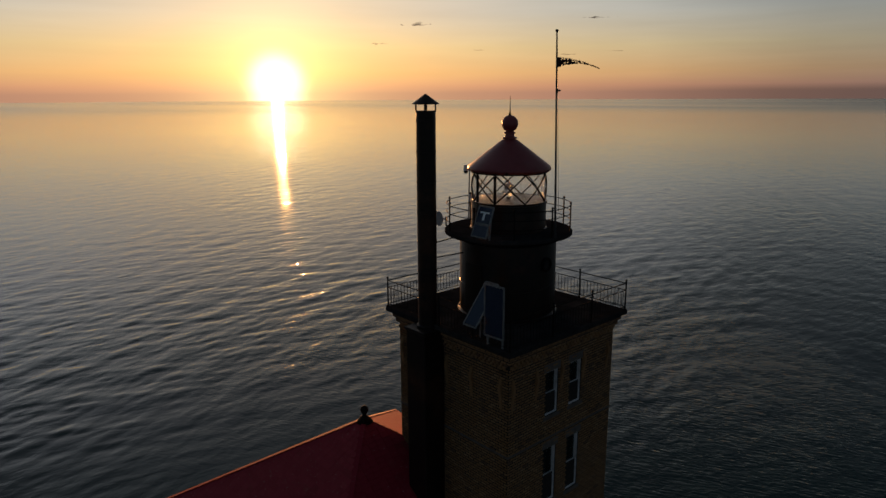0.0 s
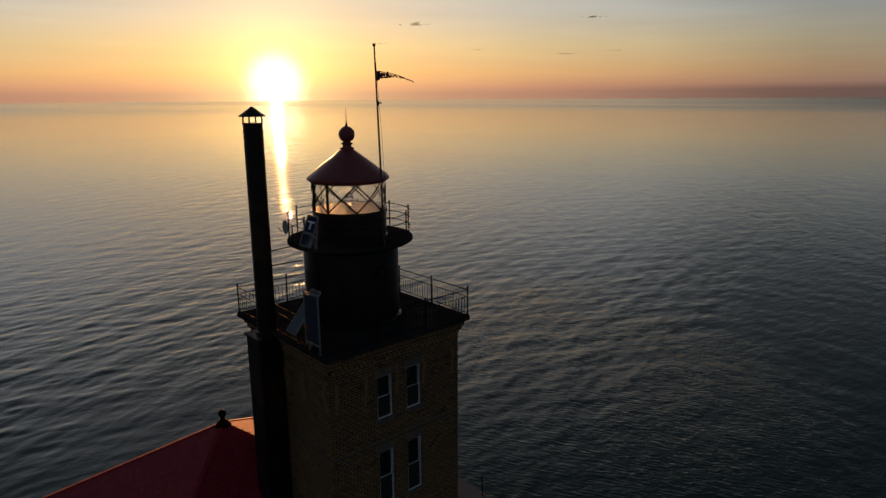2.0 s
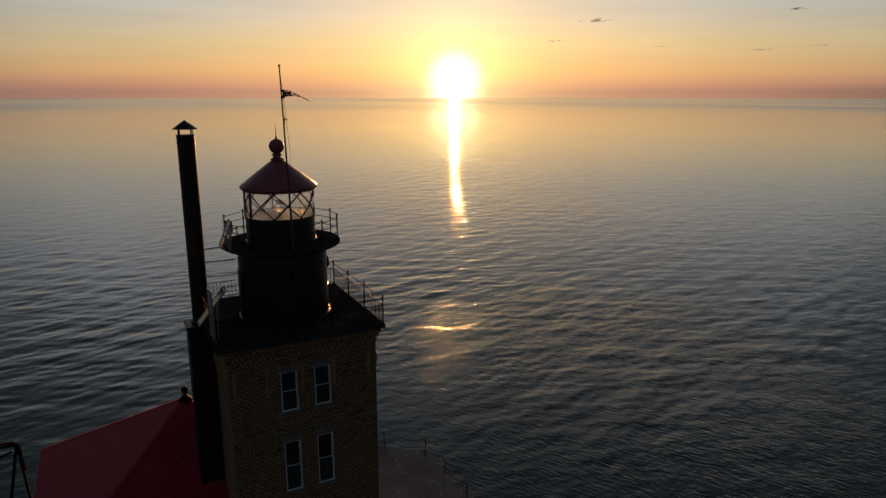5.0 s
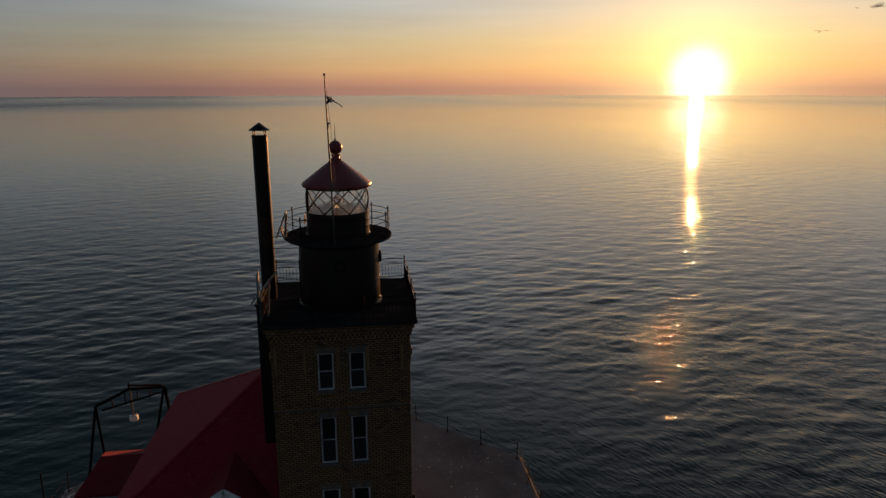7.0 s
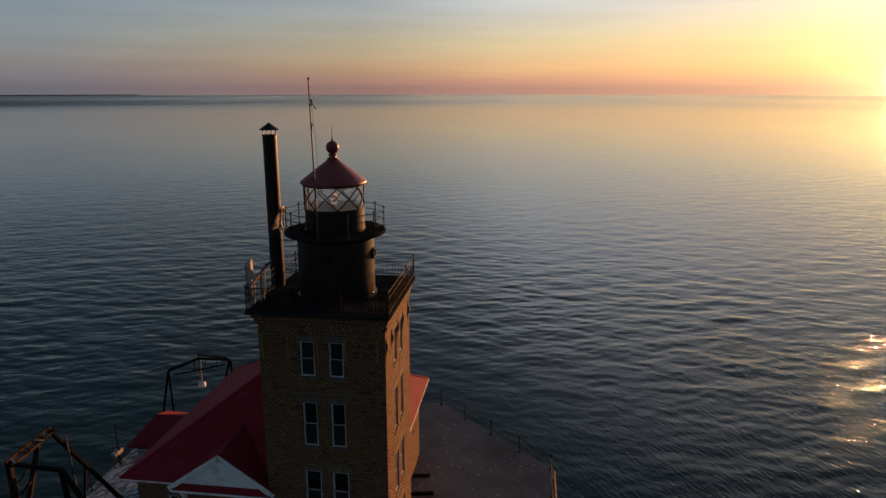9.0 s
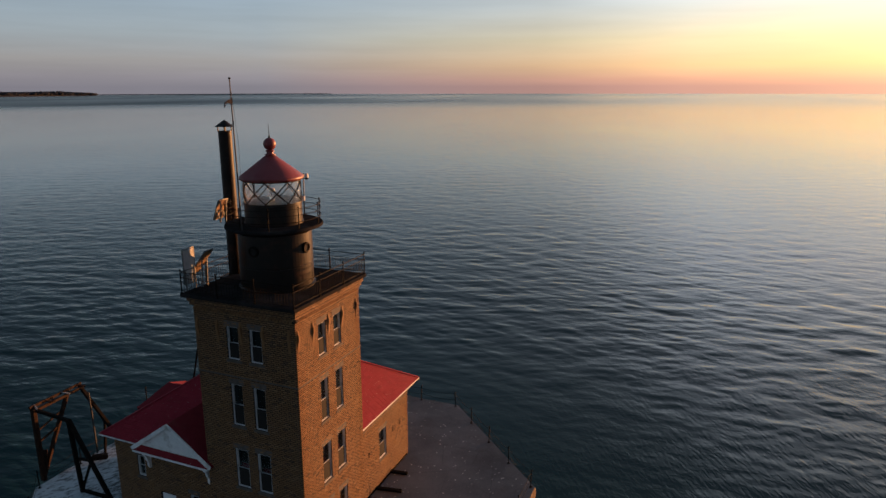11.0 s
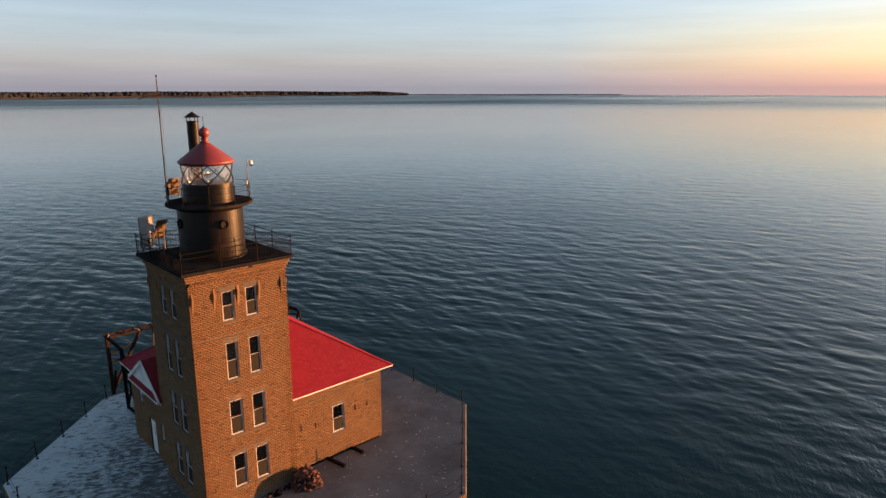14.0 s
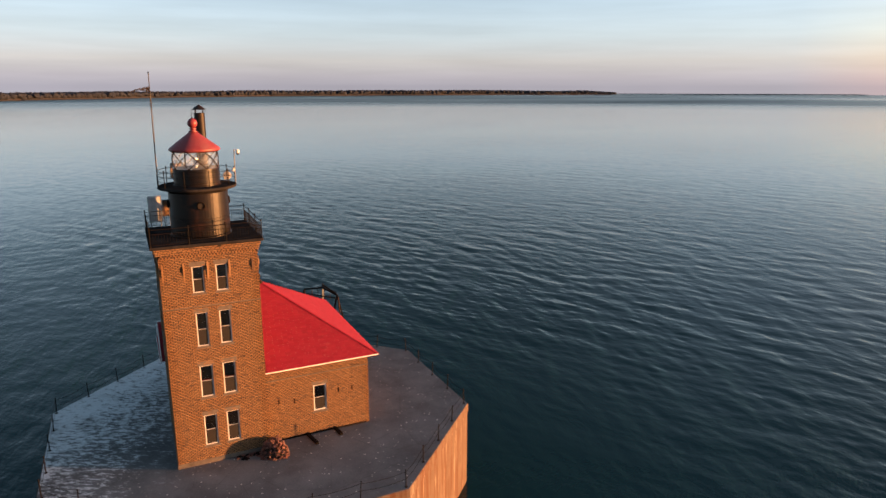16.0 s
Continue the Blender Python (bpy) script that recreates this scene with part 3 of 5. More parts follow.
def far_shore(name, start, end, r0, r1, high, label):
    """A low wooded shore: a bank along the water and a bumpy canopy on it. Angles in degrees from north, turning to the west."""
    bank = B()
    rng = random.Random(int(start * 10))
    steps = int(abs(end - start) * 14)
    rows = []
    for i in range(steps + 1):
        f = i / steps
        az = radians(start + (end - start) * f)
        r = r0 + (r1 - r0) * f ** 0.8 + 60 * noise.noise((f * 9, start, 0))
        way = Vector((-math.sin(az), math.cos(az), 0))
        h = high * min(1.0, 0.5 + (1 - f) * 12) * (1 + 0.3 * f) * (0.8 + 0.35 * noise.noise((f * 7, 3.1, start)))
        rows.append((way, r, h))
    for (wa, ra, ha), (wb, rb, hb) in zip(rows, rows[1:]):
        p = [wa * ra + Vector((0, 0, WATER_Z - 1)), wb * rb + Vector((0, 0, WATER_Z - 1)), wb * (rb + 8) + Vector((0, 0, WATER_Z + 0.28 * hb)), wa * (ra + 8) + Vector((0, 0, WATER_Z + 0.28 * ha)),
             wb * (rb + 130) + Vector((0, 0, WATER_Z + 0.4 * hb)), wa * (ra + 130) + Vector((0, 0, WATER_Z + 0.4 * ha))]
        v = [bank.verts.new(q) for q in p]
        bank.faces.new((v[0], v[1], v[2], v[3]))
        bank.faces.new((v[3], v[2], v[4], v[5]))
    shape = bmesh.new()
    bmesh.ops.create_icosphere(shape, subdivisions=1, radius=1)
    ball_v = np.array([q.co[:] for q in shape.verts])
    ball_f = np.array([[q.index for q in f.verts] for f in shape.faces])
    shape.free()
    verts, faces = [], []
    for way, r, h in rows:
        for _ in range(14):
            d = r + rng.uniform(10, 120)
            side = Vector((way.y, -way.x, 0)) * rng.uniform(-9, 9)
            s = rng.uniform(3.0, 6.0) * (r / 2500) ** 0.3
            at = way * d + side + Vector((0, 0, WATER_Z + 0.3 * h + rng.uniform(0.1, 0.45) * h))
            wobble = np.array([[rng.uniform(0.75, 1.25) for _ in range(3)] for _ in ball_v])
            faces.append(ball_f + len(verts) * len(ball_v))
            verts.append(ball_v * wobble * (s * 1.5, s * 1.5, max(1.2, h * 0.40)) + np.array(at[:]))
    wood = bpy.data.meshes.new("far_woods")
    wood.from_pydata(np.concatenate(verts).tolist(), [], np.concatenate(faces).tolist())
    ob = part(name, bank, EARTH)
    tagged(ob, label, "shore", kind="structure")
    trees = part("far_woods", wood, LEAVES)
    tagged(trees, "far-off woods along the low shore, dark blue for haze", "woods", kind="stuff")


far_shore("headland", 107, 49.8, 1150, 3150, 17, "low wooded headland across the water, tinted dark blue for haze")
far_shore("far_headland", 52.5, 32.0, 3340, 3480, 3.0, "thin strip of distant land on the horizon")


def far_house(az, r, long, high, turn):
    az = radians(az)
    at = Vector((-math.sin(az) * r, math.cos(az) * r, WATER_Z + 3.0))
    house = thing("shore_house", at, "small pale house on the far wooded shore", "house", "houses on the far shore")
    m = pose(*at, 0, 0, turn)
    part("wall", box(B(), (-long / 2, -4, 0), (long / 2, 4, high)), WHITE_PAINT, house, m=m)
    roof_bm = B()
    v = [roof_bm.verts.new(p) for p in ((-long / 2 - 0.5, -4.6, high + 0.02), (long / 2 + 0.5, -4.6, high + 0.02), (long / 2 + 0.5, 4.6, high + 0.02), (-long / 2 - 0.5, 4.6, high + 0.02), (-long / 2 - 0.5, 0, high + 3), (long / 2 + 0.5, 0, high + 3))]
    for f in ((0, 1, 5, 4), (2, 3, 4, 5), (0, 4, 3), (1, 2, 5), (3, 2, 1, 0)):
        roof_bm.faces.new([v[i] for i in f])
    part("roof", roof_bm, EARTH, house, "dark roof", m=m)


rng_far = random.Random(5)
for step in range(30):
    f = (step + rng_far.uniform(0.1, 0.9)) / 30
    far_house(105 - f * 50, 1150 + 2750 * f ** 0.8 - 5, rng_far.uniform(9, 30), rng_far.uniform(2.4, 3.6), 105 - f * 50 + rng_far.uniform(-15, 15))

# ---- pier ----
PCX, PCY, PAP = -2.95, 3.27, 12.78
HALF = PAP * math.tan(math.pi / 8)
PIER_CORNERS = [(PCX + PAP, PCY - HALF), (PCX + PAP, PCY + HALF), (PCX + HALF, PCY + PAP), (PCX - HALF, PCY + PAP),
                (PCX - PAP, PCY + HALF), (PCX - PAP, PCY - HALF), (PCX - HALF, PCY - PAP), (PCX + HALF, PCY - PAP)]


def inset(d):
    k = (PAP - d) / PAP
    return [(PCX + (x - PCX) * k, PCY + (y - PCY) * k) for x, y in PIER_CORNERS]


def pier():
    bm = B()
    levels = [(inset(0.06), 0.0), (inset(0.0), -0.08), (inset(0.0), -0.55), (inset(0.05), -0.6), (inset(0.05), WATER_Z - 2)]
    rings = [[bm.verts.new((x, y, z)) for x, y in ring] for ring, z in levels]
    bm.faces.new(rings[0])
    bm.faces.new(rings[-1][::-1])
    for top_ring, low_ring in zip(rings, rings[1:]):
        for i in range(8):
            bm.faces.new((top_ring[i], low_ring[i], low_ring[(i + 1) % 8], top_ring[(i + 1) % 8]))
    me = mesh_of(bm, "pier")
    me.materials.append(PIER_TOP)
    me.materials.append(PIER_SIDE)
    for f in me.polygons:
        f.material_index = 0 if f.normal.z > 0.9 else 1
    ob = part("pier", me, PIER_TOP)
    return tagged(ob, "eight-sided concrete pier, guano-stained deck and rust-streaked sides", "pier", kind="structure")


pier()


def pier_fence():
    fence = thing("pier_fence", (PCX, PCY, 0), "low black iron post and chain fence round the pier deck", "fence")
    ring = inset(0.28)
    post = B()
    rod(post, (0, 0, 0), (0, 0, 1.02), 0.032, 0.026)
    ball(post, (0, 0, 1.05), 0.045, 8, 6)
    rod(post, (0, 0, 0), (0, 0, 0.03), 0.09)
    post = mesh_of(post, "post")
    rng = random.Random(3)
    spots = []
    for i in range(8):
        a, b = Vector((*ring[i], 0)), Vector((*ring[(i + 1) % 8], 0))
        spots += [a.lerp(b, k / 4) for k in range(4)]
    for p in spots:
        part("post", post, BLACK_IRON, fence, m=pose(*p, rng.uniform(-3, 3), rng.uniform(-3, 3), rng.uniform(0, 90)))
    for a, b in zip(spots, spots[1:] + spots[:1]):
        for h, sag in ((0.92, 0.10), (0.5, 0.12)):
            pts = [a.lerp(b, k / 6) + Vector((0, 0, h - sag * (1 - (k / 3 - 1) ** 2))) for k in range(7)]
            part("chain", tube(B(), pts, 0.012, 5), BLACK_IRON, fence)


pier_fence()

# ---- lighthouse tower ----
TX0, TX1, TY0, TY1 = -2.69, 2.46, -2.48, 2.62
WIDE_X, WIDE_Y = TX1 - TX0, TY1 - TY0 - 0.004
UP = 0.33  # the tower's head is measured from this height
TOP = 11.92 + UP
tower = thing("lighthouse", (0, 0, 0), "square buff-brick lighthouse tower with black iron lantern and red roof", "lighthouse")
EAST = Face((TX1, TY0 + 0.002, 0), (0, 1, 0), (1, 0, 0))
SOUTH = Face((TX0, TY0, 0), (1, 0, 0), (0, -1, 0))
WEST = Face((TX0, TY1 - 0.002, 0), (0, -1, 0), (-1, 0, 0))
NORTH = Face((TX1, TY1, 0), (-1, 0, 0), (0, 1, 0))
ROWS_Z = ((10.20, 11.67, 0.60), (7.12, 9.05, 0.60), (4.09, 5.96, 0.70), (1.12, 2.96, 0.70))
east_holes = [(y - w / 2 - TY0, y + w / 2 - TY0, a, b) for a, b, w in ROWS_Z for y in (-0.58, 0.65)]
south_holes = [(x - w / 2 - TX0, x + w / 2 - TX0, a, b) for a, b, w in ROWS_Z for x in (-0.71, 0.47)]
SINGLE = (9.15, 10.15)
for side, face, width, z0, holes in (("east", EAST, WIDE_Y, 0.0, east_holes), ("south", SOUTH, WIDE_X, 0.0, south_holes), ("west", WEST, WIDE_Y, 0.0, []), ("north", NORTH, WIDE_X, 0.0, [])):
    core, apart = brick_wall("wall", tower, face, width, z0, TOP, holes, SINGLE if side == "east" else None, seed=len(side) + len(holes))
    LATER.append((face, apart, core))
    for u0, u1, a, b in holes:
        window(core, face, u0, u1, a, b, 0.036 if a > 6 else 0.046)
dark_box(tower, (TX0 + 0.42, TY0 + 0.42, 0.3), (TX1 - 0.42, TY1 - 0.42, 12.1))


def square_ring(lo, hi, z0, z1, bevel=0.008):
    """A square slab as wide as the tower's plan, pushed out by lo below and hi above."""
    bm = B()
    low_ring = [bm.verts.new((x, y, z0)) for x, y in ((TX0 - lo, TY0 - lo), (TX1 + lo, TY0 - lo), (TX1 + lo, TY1 + lo), (TX0 - lo, TY1 + lo))]
    top_ring = [bm.verts.new((x, y, z1)) for x, y in ((TX0 - hi, TY0 - hi), (TX1 + hi, TY0 - hi), (TX1 + hi, TY1 + hi), (TX0 - hi, TY1 + hi))]
    bm.faces.new(low_ring[::-1])
    bm.faces.new(top_ring)
    for i in range(4):
        bm.faces.new((low_ring[i], low_ring[(i + 1) % 4], top_ring[(i + 1) % 4], top_ring[i]))
    bmesh.ops.bevel(bm, geom=list(bm.edges), offset=bevel, segments=1, affect="EDGES")
    return bm


part("plinth", square_ring(0.05, 0.03, 0.004, 0.27, 0.01), STONE, tower, "worn stone plinth at the tower foot")
part("belt_course", square_ring(0.035, 0.03, 9.40, 9.46), STONE, tower, "thin dark stone belt course")


def out_by(d):
    """The tower's four faces and their widths, pushed out by d."""
    x0, x1, y0, y1 = TX0 - d, TX1 + d, TY0 - d, TY1 + d
    return ((Face((x1, y0, 0), (0, 1, 0), (1, 0, 0)), y1 - y0), (Face((x0, y0, 0), (1, 0, 0), (0, -1, 0)), x1 - x0),
            (Face((x0, y1, 0), (0, -1, 0), (-1, 0, 0)), y1 - y0), (Face((x1, y1, 0), (-1, 0, 0), (0, 1, 0)), x1 - x0))


def brick_band(parent, d, z0, z1, seed):
    """Courses of brick that stand out from the tower by d, round all four sides."""
    core = part("course", square_ring(d, d, z0, z1, 0.004), MORTAR, parent, "corbelled courses of buff brick")
    for k, (face, width) in enumerate(out_by(d)):
        bricks = part("brickwork", lay_bricks(face, list(brick_spots(width, z0, z1, [], random.Random(seed + k)))), BRICK, core, "weathered buff brickwork")
        tagged(bricks, kind="stuff")
    return core


# near-black mortar here paints the shade in the gaps between the dentils
cornice = part("cornice", square_ring(0.004, 0.004, TOP + 0.002, 12.43, 0.002), MORTAR, tower, "corbelled brick cornice")
brick_band(cornice, 0.10, 12.432, 12.604, 71)
brick_band(cornice, 0.17, 12.606, 12.798, 81)
LEVEL = UP
dentil = mesh_of(box(B(), (-0.045, -0.085, 0), (0.045, 0.0, 0.085), 0.006), "dentil")
prof = [(0.0, 1.00), (0.0, 0.0), (-0.02, 0.15), (-0.055, 0.50), (-0.095, 0.58), (-0.095, 0.80), (-0.05, 0.84), (-0.04, 1.00)]
bracket_bm = B()
a = [bracket_bm.verts.new((-0.05, y, z)) for y, z in prof]
b = [bracket_bm.verts.new((0.05, y, z)) for y, z in prof]
bracket_bm.faces.new(a)
bracket_bm.faces.new(b[::-1])
for i in range(len(prof)):
    bracket_bm.faces.new((a[i], b[i], b[(i + 1) % len(prof)], a[(i + 1) % len(prof)]))
bracket = mesh_of(bracket_bm, "bracket")
for face, width in out_by(0.0):
    for row in range(2):
        for i in range(31):
            part("dentil", dentil, BRICK, cornice, m=face.placed(0.08 + (i + 0.5 * row) * (width - 0.16) / 30.5, 11.924 + row * 0.088, 0.004))
    for u in (0.16, 1.22, 2.43, 3.56, width - 0.30):
        part("bracket", bracket, BRICK, tower, "tapered brick corbel bracket", face.placed(u, 10.56, 0.005))
# the scupper is a solid block; the hole's darkness is put into its colour
for face, width in out_by(0.17)[:1]:
    part("scupper", box(B(), (-0.10, -0.03, 0), (0.10, 0.02, 0.10)), SCREEN, cornice, "small dark block standing in for a scupper hole under the gallery", face.placed(width / 2 + 0.55, 12.35, 0.0))

# the gallery on the tower
GX0, GX1, GY0, GY1, GZ = -3.04, 2.74, -2.83, 2.96, 12.63
deck = part("gallery_deck", box(B(), (GX0, GY0, 12.47), (GX1, GY1, GZ), 0.02), DECK_IRON, tower, "black weathered gallery deck")
post_bm = B()
rod(post_bm, (0, 0, 0), (0, 0, 0.98), 0.026)
ball(post_bm, (0, 0, 1.01), 0.042, 10, 6)
rod(post_bm, (0, 0, 0), (0, 0, 0.05), 0.05)
gallery_post = mesh_of(post_bm, "post")
baluster = mesh_of(rod(B(), (0, 0, 0.10), (0, 0, 0.68), 0.0095, sides=6), "baluster")


def gallery_side(a, b, spans=3):
    a, b = Vector(a), Vector(b)
    side_rail = part("railing", rod(B(), a + Vector((0, 0, 0.92)), b + Vector((0, 0, 0.92)), 0.018), BLACK_IRON, tower, "black iron gallery railing")
    for h in (0.68, 0.10):
        part("rail", rod(B(), a + Vector((0, 0, h)), b + Vector((0, 0, h)), 0.014), BLACK_IRON, side_rail)
    n = int((b - a).length / 0.14)
    for i in range(1, n):
        part("baluster", baluster, BLACK_IRON, side_rail, m=Matrix.Translation(a.lerp(b, i / n)))
    for k in range(spans):
        part("post", gallery_post, BLACK_IRON, side_rail, m=Matrix.Translation(a.lerp(b, k / spans)))


e = 0.07
gallery_side((GX0 + e, GY0 + e, GZ), (GX1 - e, GY0 + e, GZ))
gallery_side((GX1 - e, GY0 + e, GZ), (GX1 - e, GY1 - e, GZ))
gallery_side((GX1 - e, GY1 - e, GZ), (GX0 + e, GY1 - e, GZ))
gallery_side((GX0 + e, GY1 - e, GZ), (GX0 + e, 1.22, GZ), 1)
gallery_side((GX0 + e, 0.26, GZ), (GX0 + e, GY0 + e, GZ), 2)
part("post", gallery_post, BLACK_IRON, tower, m=Matrix.Translation((GX0 + e, 1.22, GZ)))

# watch room and lantern
AX = (-0.11, 0.04)
watch = part("watch_room", lathe(B(), AX, [(1.66, GZ + 0.001), (1.66, 12.70), (1.585, 12.73), (1.585, 13.62), (1.60, 13.63), (1.60, 13.68), (1.585, 13.69), (1.585, 15.055)], 64), RUSTED_IRON, tower, "black iron watch room drum", smooth=False)


def round_at(angle, r, z):
    """x along the drum's skin, y inward, z up, at that compass angle from east."""
    c, s = math.cos(radians(angle)), math.sin(radians(angle))
    return Matrix(((-s, -c, 0, AX[0] + r * c), (c, -s, 0, AX[1] + r * s), (0, 0, 1, z), (0, 0, 0, 1)))


door_bm = B()
for i in range(6):
    t0, t1 = radians(180 - 13 + i * 26 / 6), radians(180 - 13 + (i + 1) * 26 / 6)
    v = [door_bm.verts.new((AX[0] + r * math.cos(t), AX[1] + r * math.sin(t), z)) for z in (12.76, 14.45) for t in (t0, t1) for r in (1.58, 1.615)]
    for f in ((0, 2, 3, 1), (4, 5, 7, 6), (1, 3, 7, 5), (0, 4, 6, 2), (0, 1, 5, 4), (2, 6, 7, 3)):
        door_bm.faces.new([v[k] for k in f])
bmesh.ops.remove_doubles(door_bm, verts=door_bm.verts, dist=0.001)
part("door", door_bm, SOOT, watch, "grey iron door in the drum")
for angle, z in ((-2, 14.43), (93, 14.43), (272, 14.43)):
    ring = B()
    prof = [(0.155, -0.03), (0.155, -0.075), (0.20, -0.085), (0.235, -0.06), (0.235, 0.03)]
    sides = 20
    rings = [[ring.verts.new((r * math.cos(2 * math.pi * i / sides), d, r * math.sin(2 * math.pi * i / sides))) for i in range(sides)] for r, d in prof]
    for p, q in zip(rings, rings[1:]):
        for i in range(sides):
            ring.faces.new((p[i], p[(i + 1) % sides], q[(i + 1) % sides], q[i]))
    port = part("porthole", ring, BLACK_IRON, watch, "round iron porthole", round_at(angle, 1.585, z))
    pane = B()
    rod(pane, (0, -0.035, 0), (0, -0.012, 0), 0.156, sides=20)
    part("pane", pane, SCREEN, port, "dull porthole glass", round_at(angle, 1.585, z))

ring_deck = part("lantern_gallery", lathe(B(), AX, [(1.56, 15.06), (1.62, 15.10), (1.74, 15.17), (1.90, 15.22), (2.05, 15.25), (2.09, 15.28), (2.09, 15.37), (2.06, 15.40), (1.2, 15.41)], 64), DECK_IRON, tower, "round black iron gallery under the lantern")
ring_post_bm = B()
rod(ring_post_bm, (0, 0, 0), (0, 0, 0.88), 0.024)
ball(ring_post_bm, (0, 0, 0.92), 0.042, 10, 6)
ring_post = mesh_of(ring_post_bm, "post")
for i in range(10):
    part("post", ring_post, BLACK_IRON, ring_deck, m=round_at(i * 36 + 12, 2.02, 15.39))
for h in (0.30, 0.58, 0.84):
    part("rail", hoop(B(), AX, 15.40 + h, 2.02, 0.014), BLACK_IRON, ring_deck)

drum = part("lantern_drum", lathe(B(), AX, [(1.26, 15.405), (1.26, 15.46), (1.22, 15.48), (1.22, 16.27), (1.25, 16.28), (1.25, 16.35)], 64), RUSTED_IRON, tower, "black iron lantern parapet drum")
cage = part("lantern_glazing", lathe(B(), AX, [(1.235, 17.24), (1.235, 17.278), (1.16, 17.278), (1.16, 17.24)], 64, True), BLACK_IRON, tower, "diagonal-barred lantern glazing")


def arc_pane(t0, t1, r, z0, z1, thick):
    bm = B()
    n = 8
    inner = []
    for i in range(n + 1):
        t = radians(t0 + (t1 - t0) * i / n)
        c, s = math.cos(t), math.sin(t)
        inner.append([bm.verts.new((AX[0] + q * c, AX[1] + q * s, z)) for q, z in ((r - thick, z0), (r, z0), (r, z1), (r - thick, z1))])
    for p, q in zip(inner, inner[1:]):
        for k in range(4):
            bm.faces.new((p[k], q[k], q[(k + 1) % 4], p[(k + 1) % 4]))
    bm.faces.new(inner[0])
    bm.faces.new(inner[-1][::-1])
    return bm


for i in range(8):
    t0 = 22.5 + 45 * i
    glass = part("pane", arc_pane(t0 + 0.2, t0 + 44.8, 1.19, 16.352, 17.238, 0.012), LANTERN_GLASS, cage, "clear curved lantern pane", smooth=False)
    glass.visible_shadow = False
    for a, b in ((0, 45), (45, 0)):
        pts = [(AX[0] + 1.208 * math.cos(radians(t0 + a + (b - a) * k / 6)), AX[1] + 1.208 * math.sin(radians(t0 + a + (b - a) * k / 6)), 16.35 + 0.89 * k / 6) for k in range(7)]
        part("glazing_bar", tube(B(), pts, 0.026, 6), BLACK_IRON, cage)
for t in (202, 168):
    c, s = math.cos(radians(t)), math.sin(radians(t))
    part("mullion", rod(B(), (AX[0] + 1.2 * c, AX[1] + 1.2 * s, 16.35), (AX[0] + 1.2 * c, AX[1] + 1.2 * s, 17.25), 0.045), BLACK_IRON, cage)
roof_profile = [(1.24, 17.28), (1.30, 17.29), (1.335, 17.32), (1.35, 17.36), (1.345, 17.40), (1.31, 17.45), (1.05, 17.65), (0.78, 17.86), (0.50, 18.07), (0.25, 18.26), (0.20, 18.28)]
roof = part("lantern_roof", lathe(B(), AX, roof_profile, 64), RED_PAINT, tower, "red painted conical lantern roof", smooth=True)
part("neck", lathe(B(), AX, [(0.20, 18.285), (0.235, 18.30), (0.235, 18.34), (0.15, 18.37), (0.14, 18.43), (0.19, 18.46), (0.19, 18.49), (0.12, 18.53)], 24), RED_PAINT, roof)
part("ventilator_ball", ball(B(), (*AX, 18.77), 0.265, 24, 16), RED_PAINT, roof, "red ventilator ball", smooth=True)
spike = rod(B(), (*AX, 19.02), (*AX, 19.14), 0.05, 0.02)
rod(spike, (*AX, 19.10), (*AX, 19.62), 0.016, 0.005)
part("lightning_rod", spike, BLACK_IRON, roof)
for k in range(3):
    c, s = math.cos(radians(150 + 70 * k)), math.sin(radians(150 + 70 * k))
    part("drip_head", ball(B(), (AX[0] + 1.31 * c, AX[1] + 1.31 * s, 17.34), 0.05, 8, 6), BLACK_IRON, roof)
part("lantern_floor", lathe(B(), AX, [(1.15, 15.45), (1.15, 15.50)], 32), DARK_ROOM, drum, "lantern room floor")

beacon = thing("beacon", (AX[0], AX[1], 15.5), "small modern beacon with a clear ribbed lens on a post", "beacon")
part("post", rod(B(), (*AX, 15.5), (*AX, 16.45), 0.07), GREY_METAL, beacon)
part("lens", lathe(B(), AX, [(0.12, 16.45), (0.16, 16.49), (0.13, 16.55), (0.17, 16.61), (0.13, 16.67), (0.16, 16.73), (0.10, 16.79)], 24), LANTERN_GLASS, beacon, "clear ribbed lens")
part("cap", lathe(B(), AX, [(0.12, 16.795), (0.12, 16.83), (0.03, 16.87)], 16), WHITE_PAINT, beacon)

# ---- smoke stack ----
SX, SY = -3.02, 0.735
stack = thing("chimney_stack", (SX, SY, 4.0), "tall round sooty steel chimney pipe on a dark flue casing", "chimney")
part("flue_casing", box(B(), (-3.54, 0.30, 4.0), (-2.70, 1.20, 12.40), 0.03), SOOT, stack, "dark flue casing against the tower wall")
part("casing_cap", box(B(), (-3.60, 0.24, 12.402), (-2.66, 1.26, 12.50), 0.02), SOOT, stack)
pipe = part("pipe", lathe(B(), (SX, SY), [(0.36, 12.50), (0.36, 12.56), (0.30, 12.60), (0.295, 19.16), (0.31, 19.17), (0.31, 19.22)], 28), SOOT, stack, "round black riveted pipe")
for k in range(7):
    z = 13.4 + k * 0.92
    part("band", lathe(B(), (SX, SY), [(0.297, z), (0.307, z + 0.005), (0.307, z + 0.05), (0.297, z + 0.055)], 28), SOOT, pipe)
cap = part("rain_cap", lathe(B(), (SX, SY), [(0.40, 19.40), (0.41, 19.42), (0.02, 19.70)], 24), SOOT, stack, "conical rain cap")
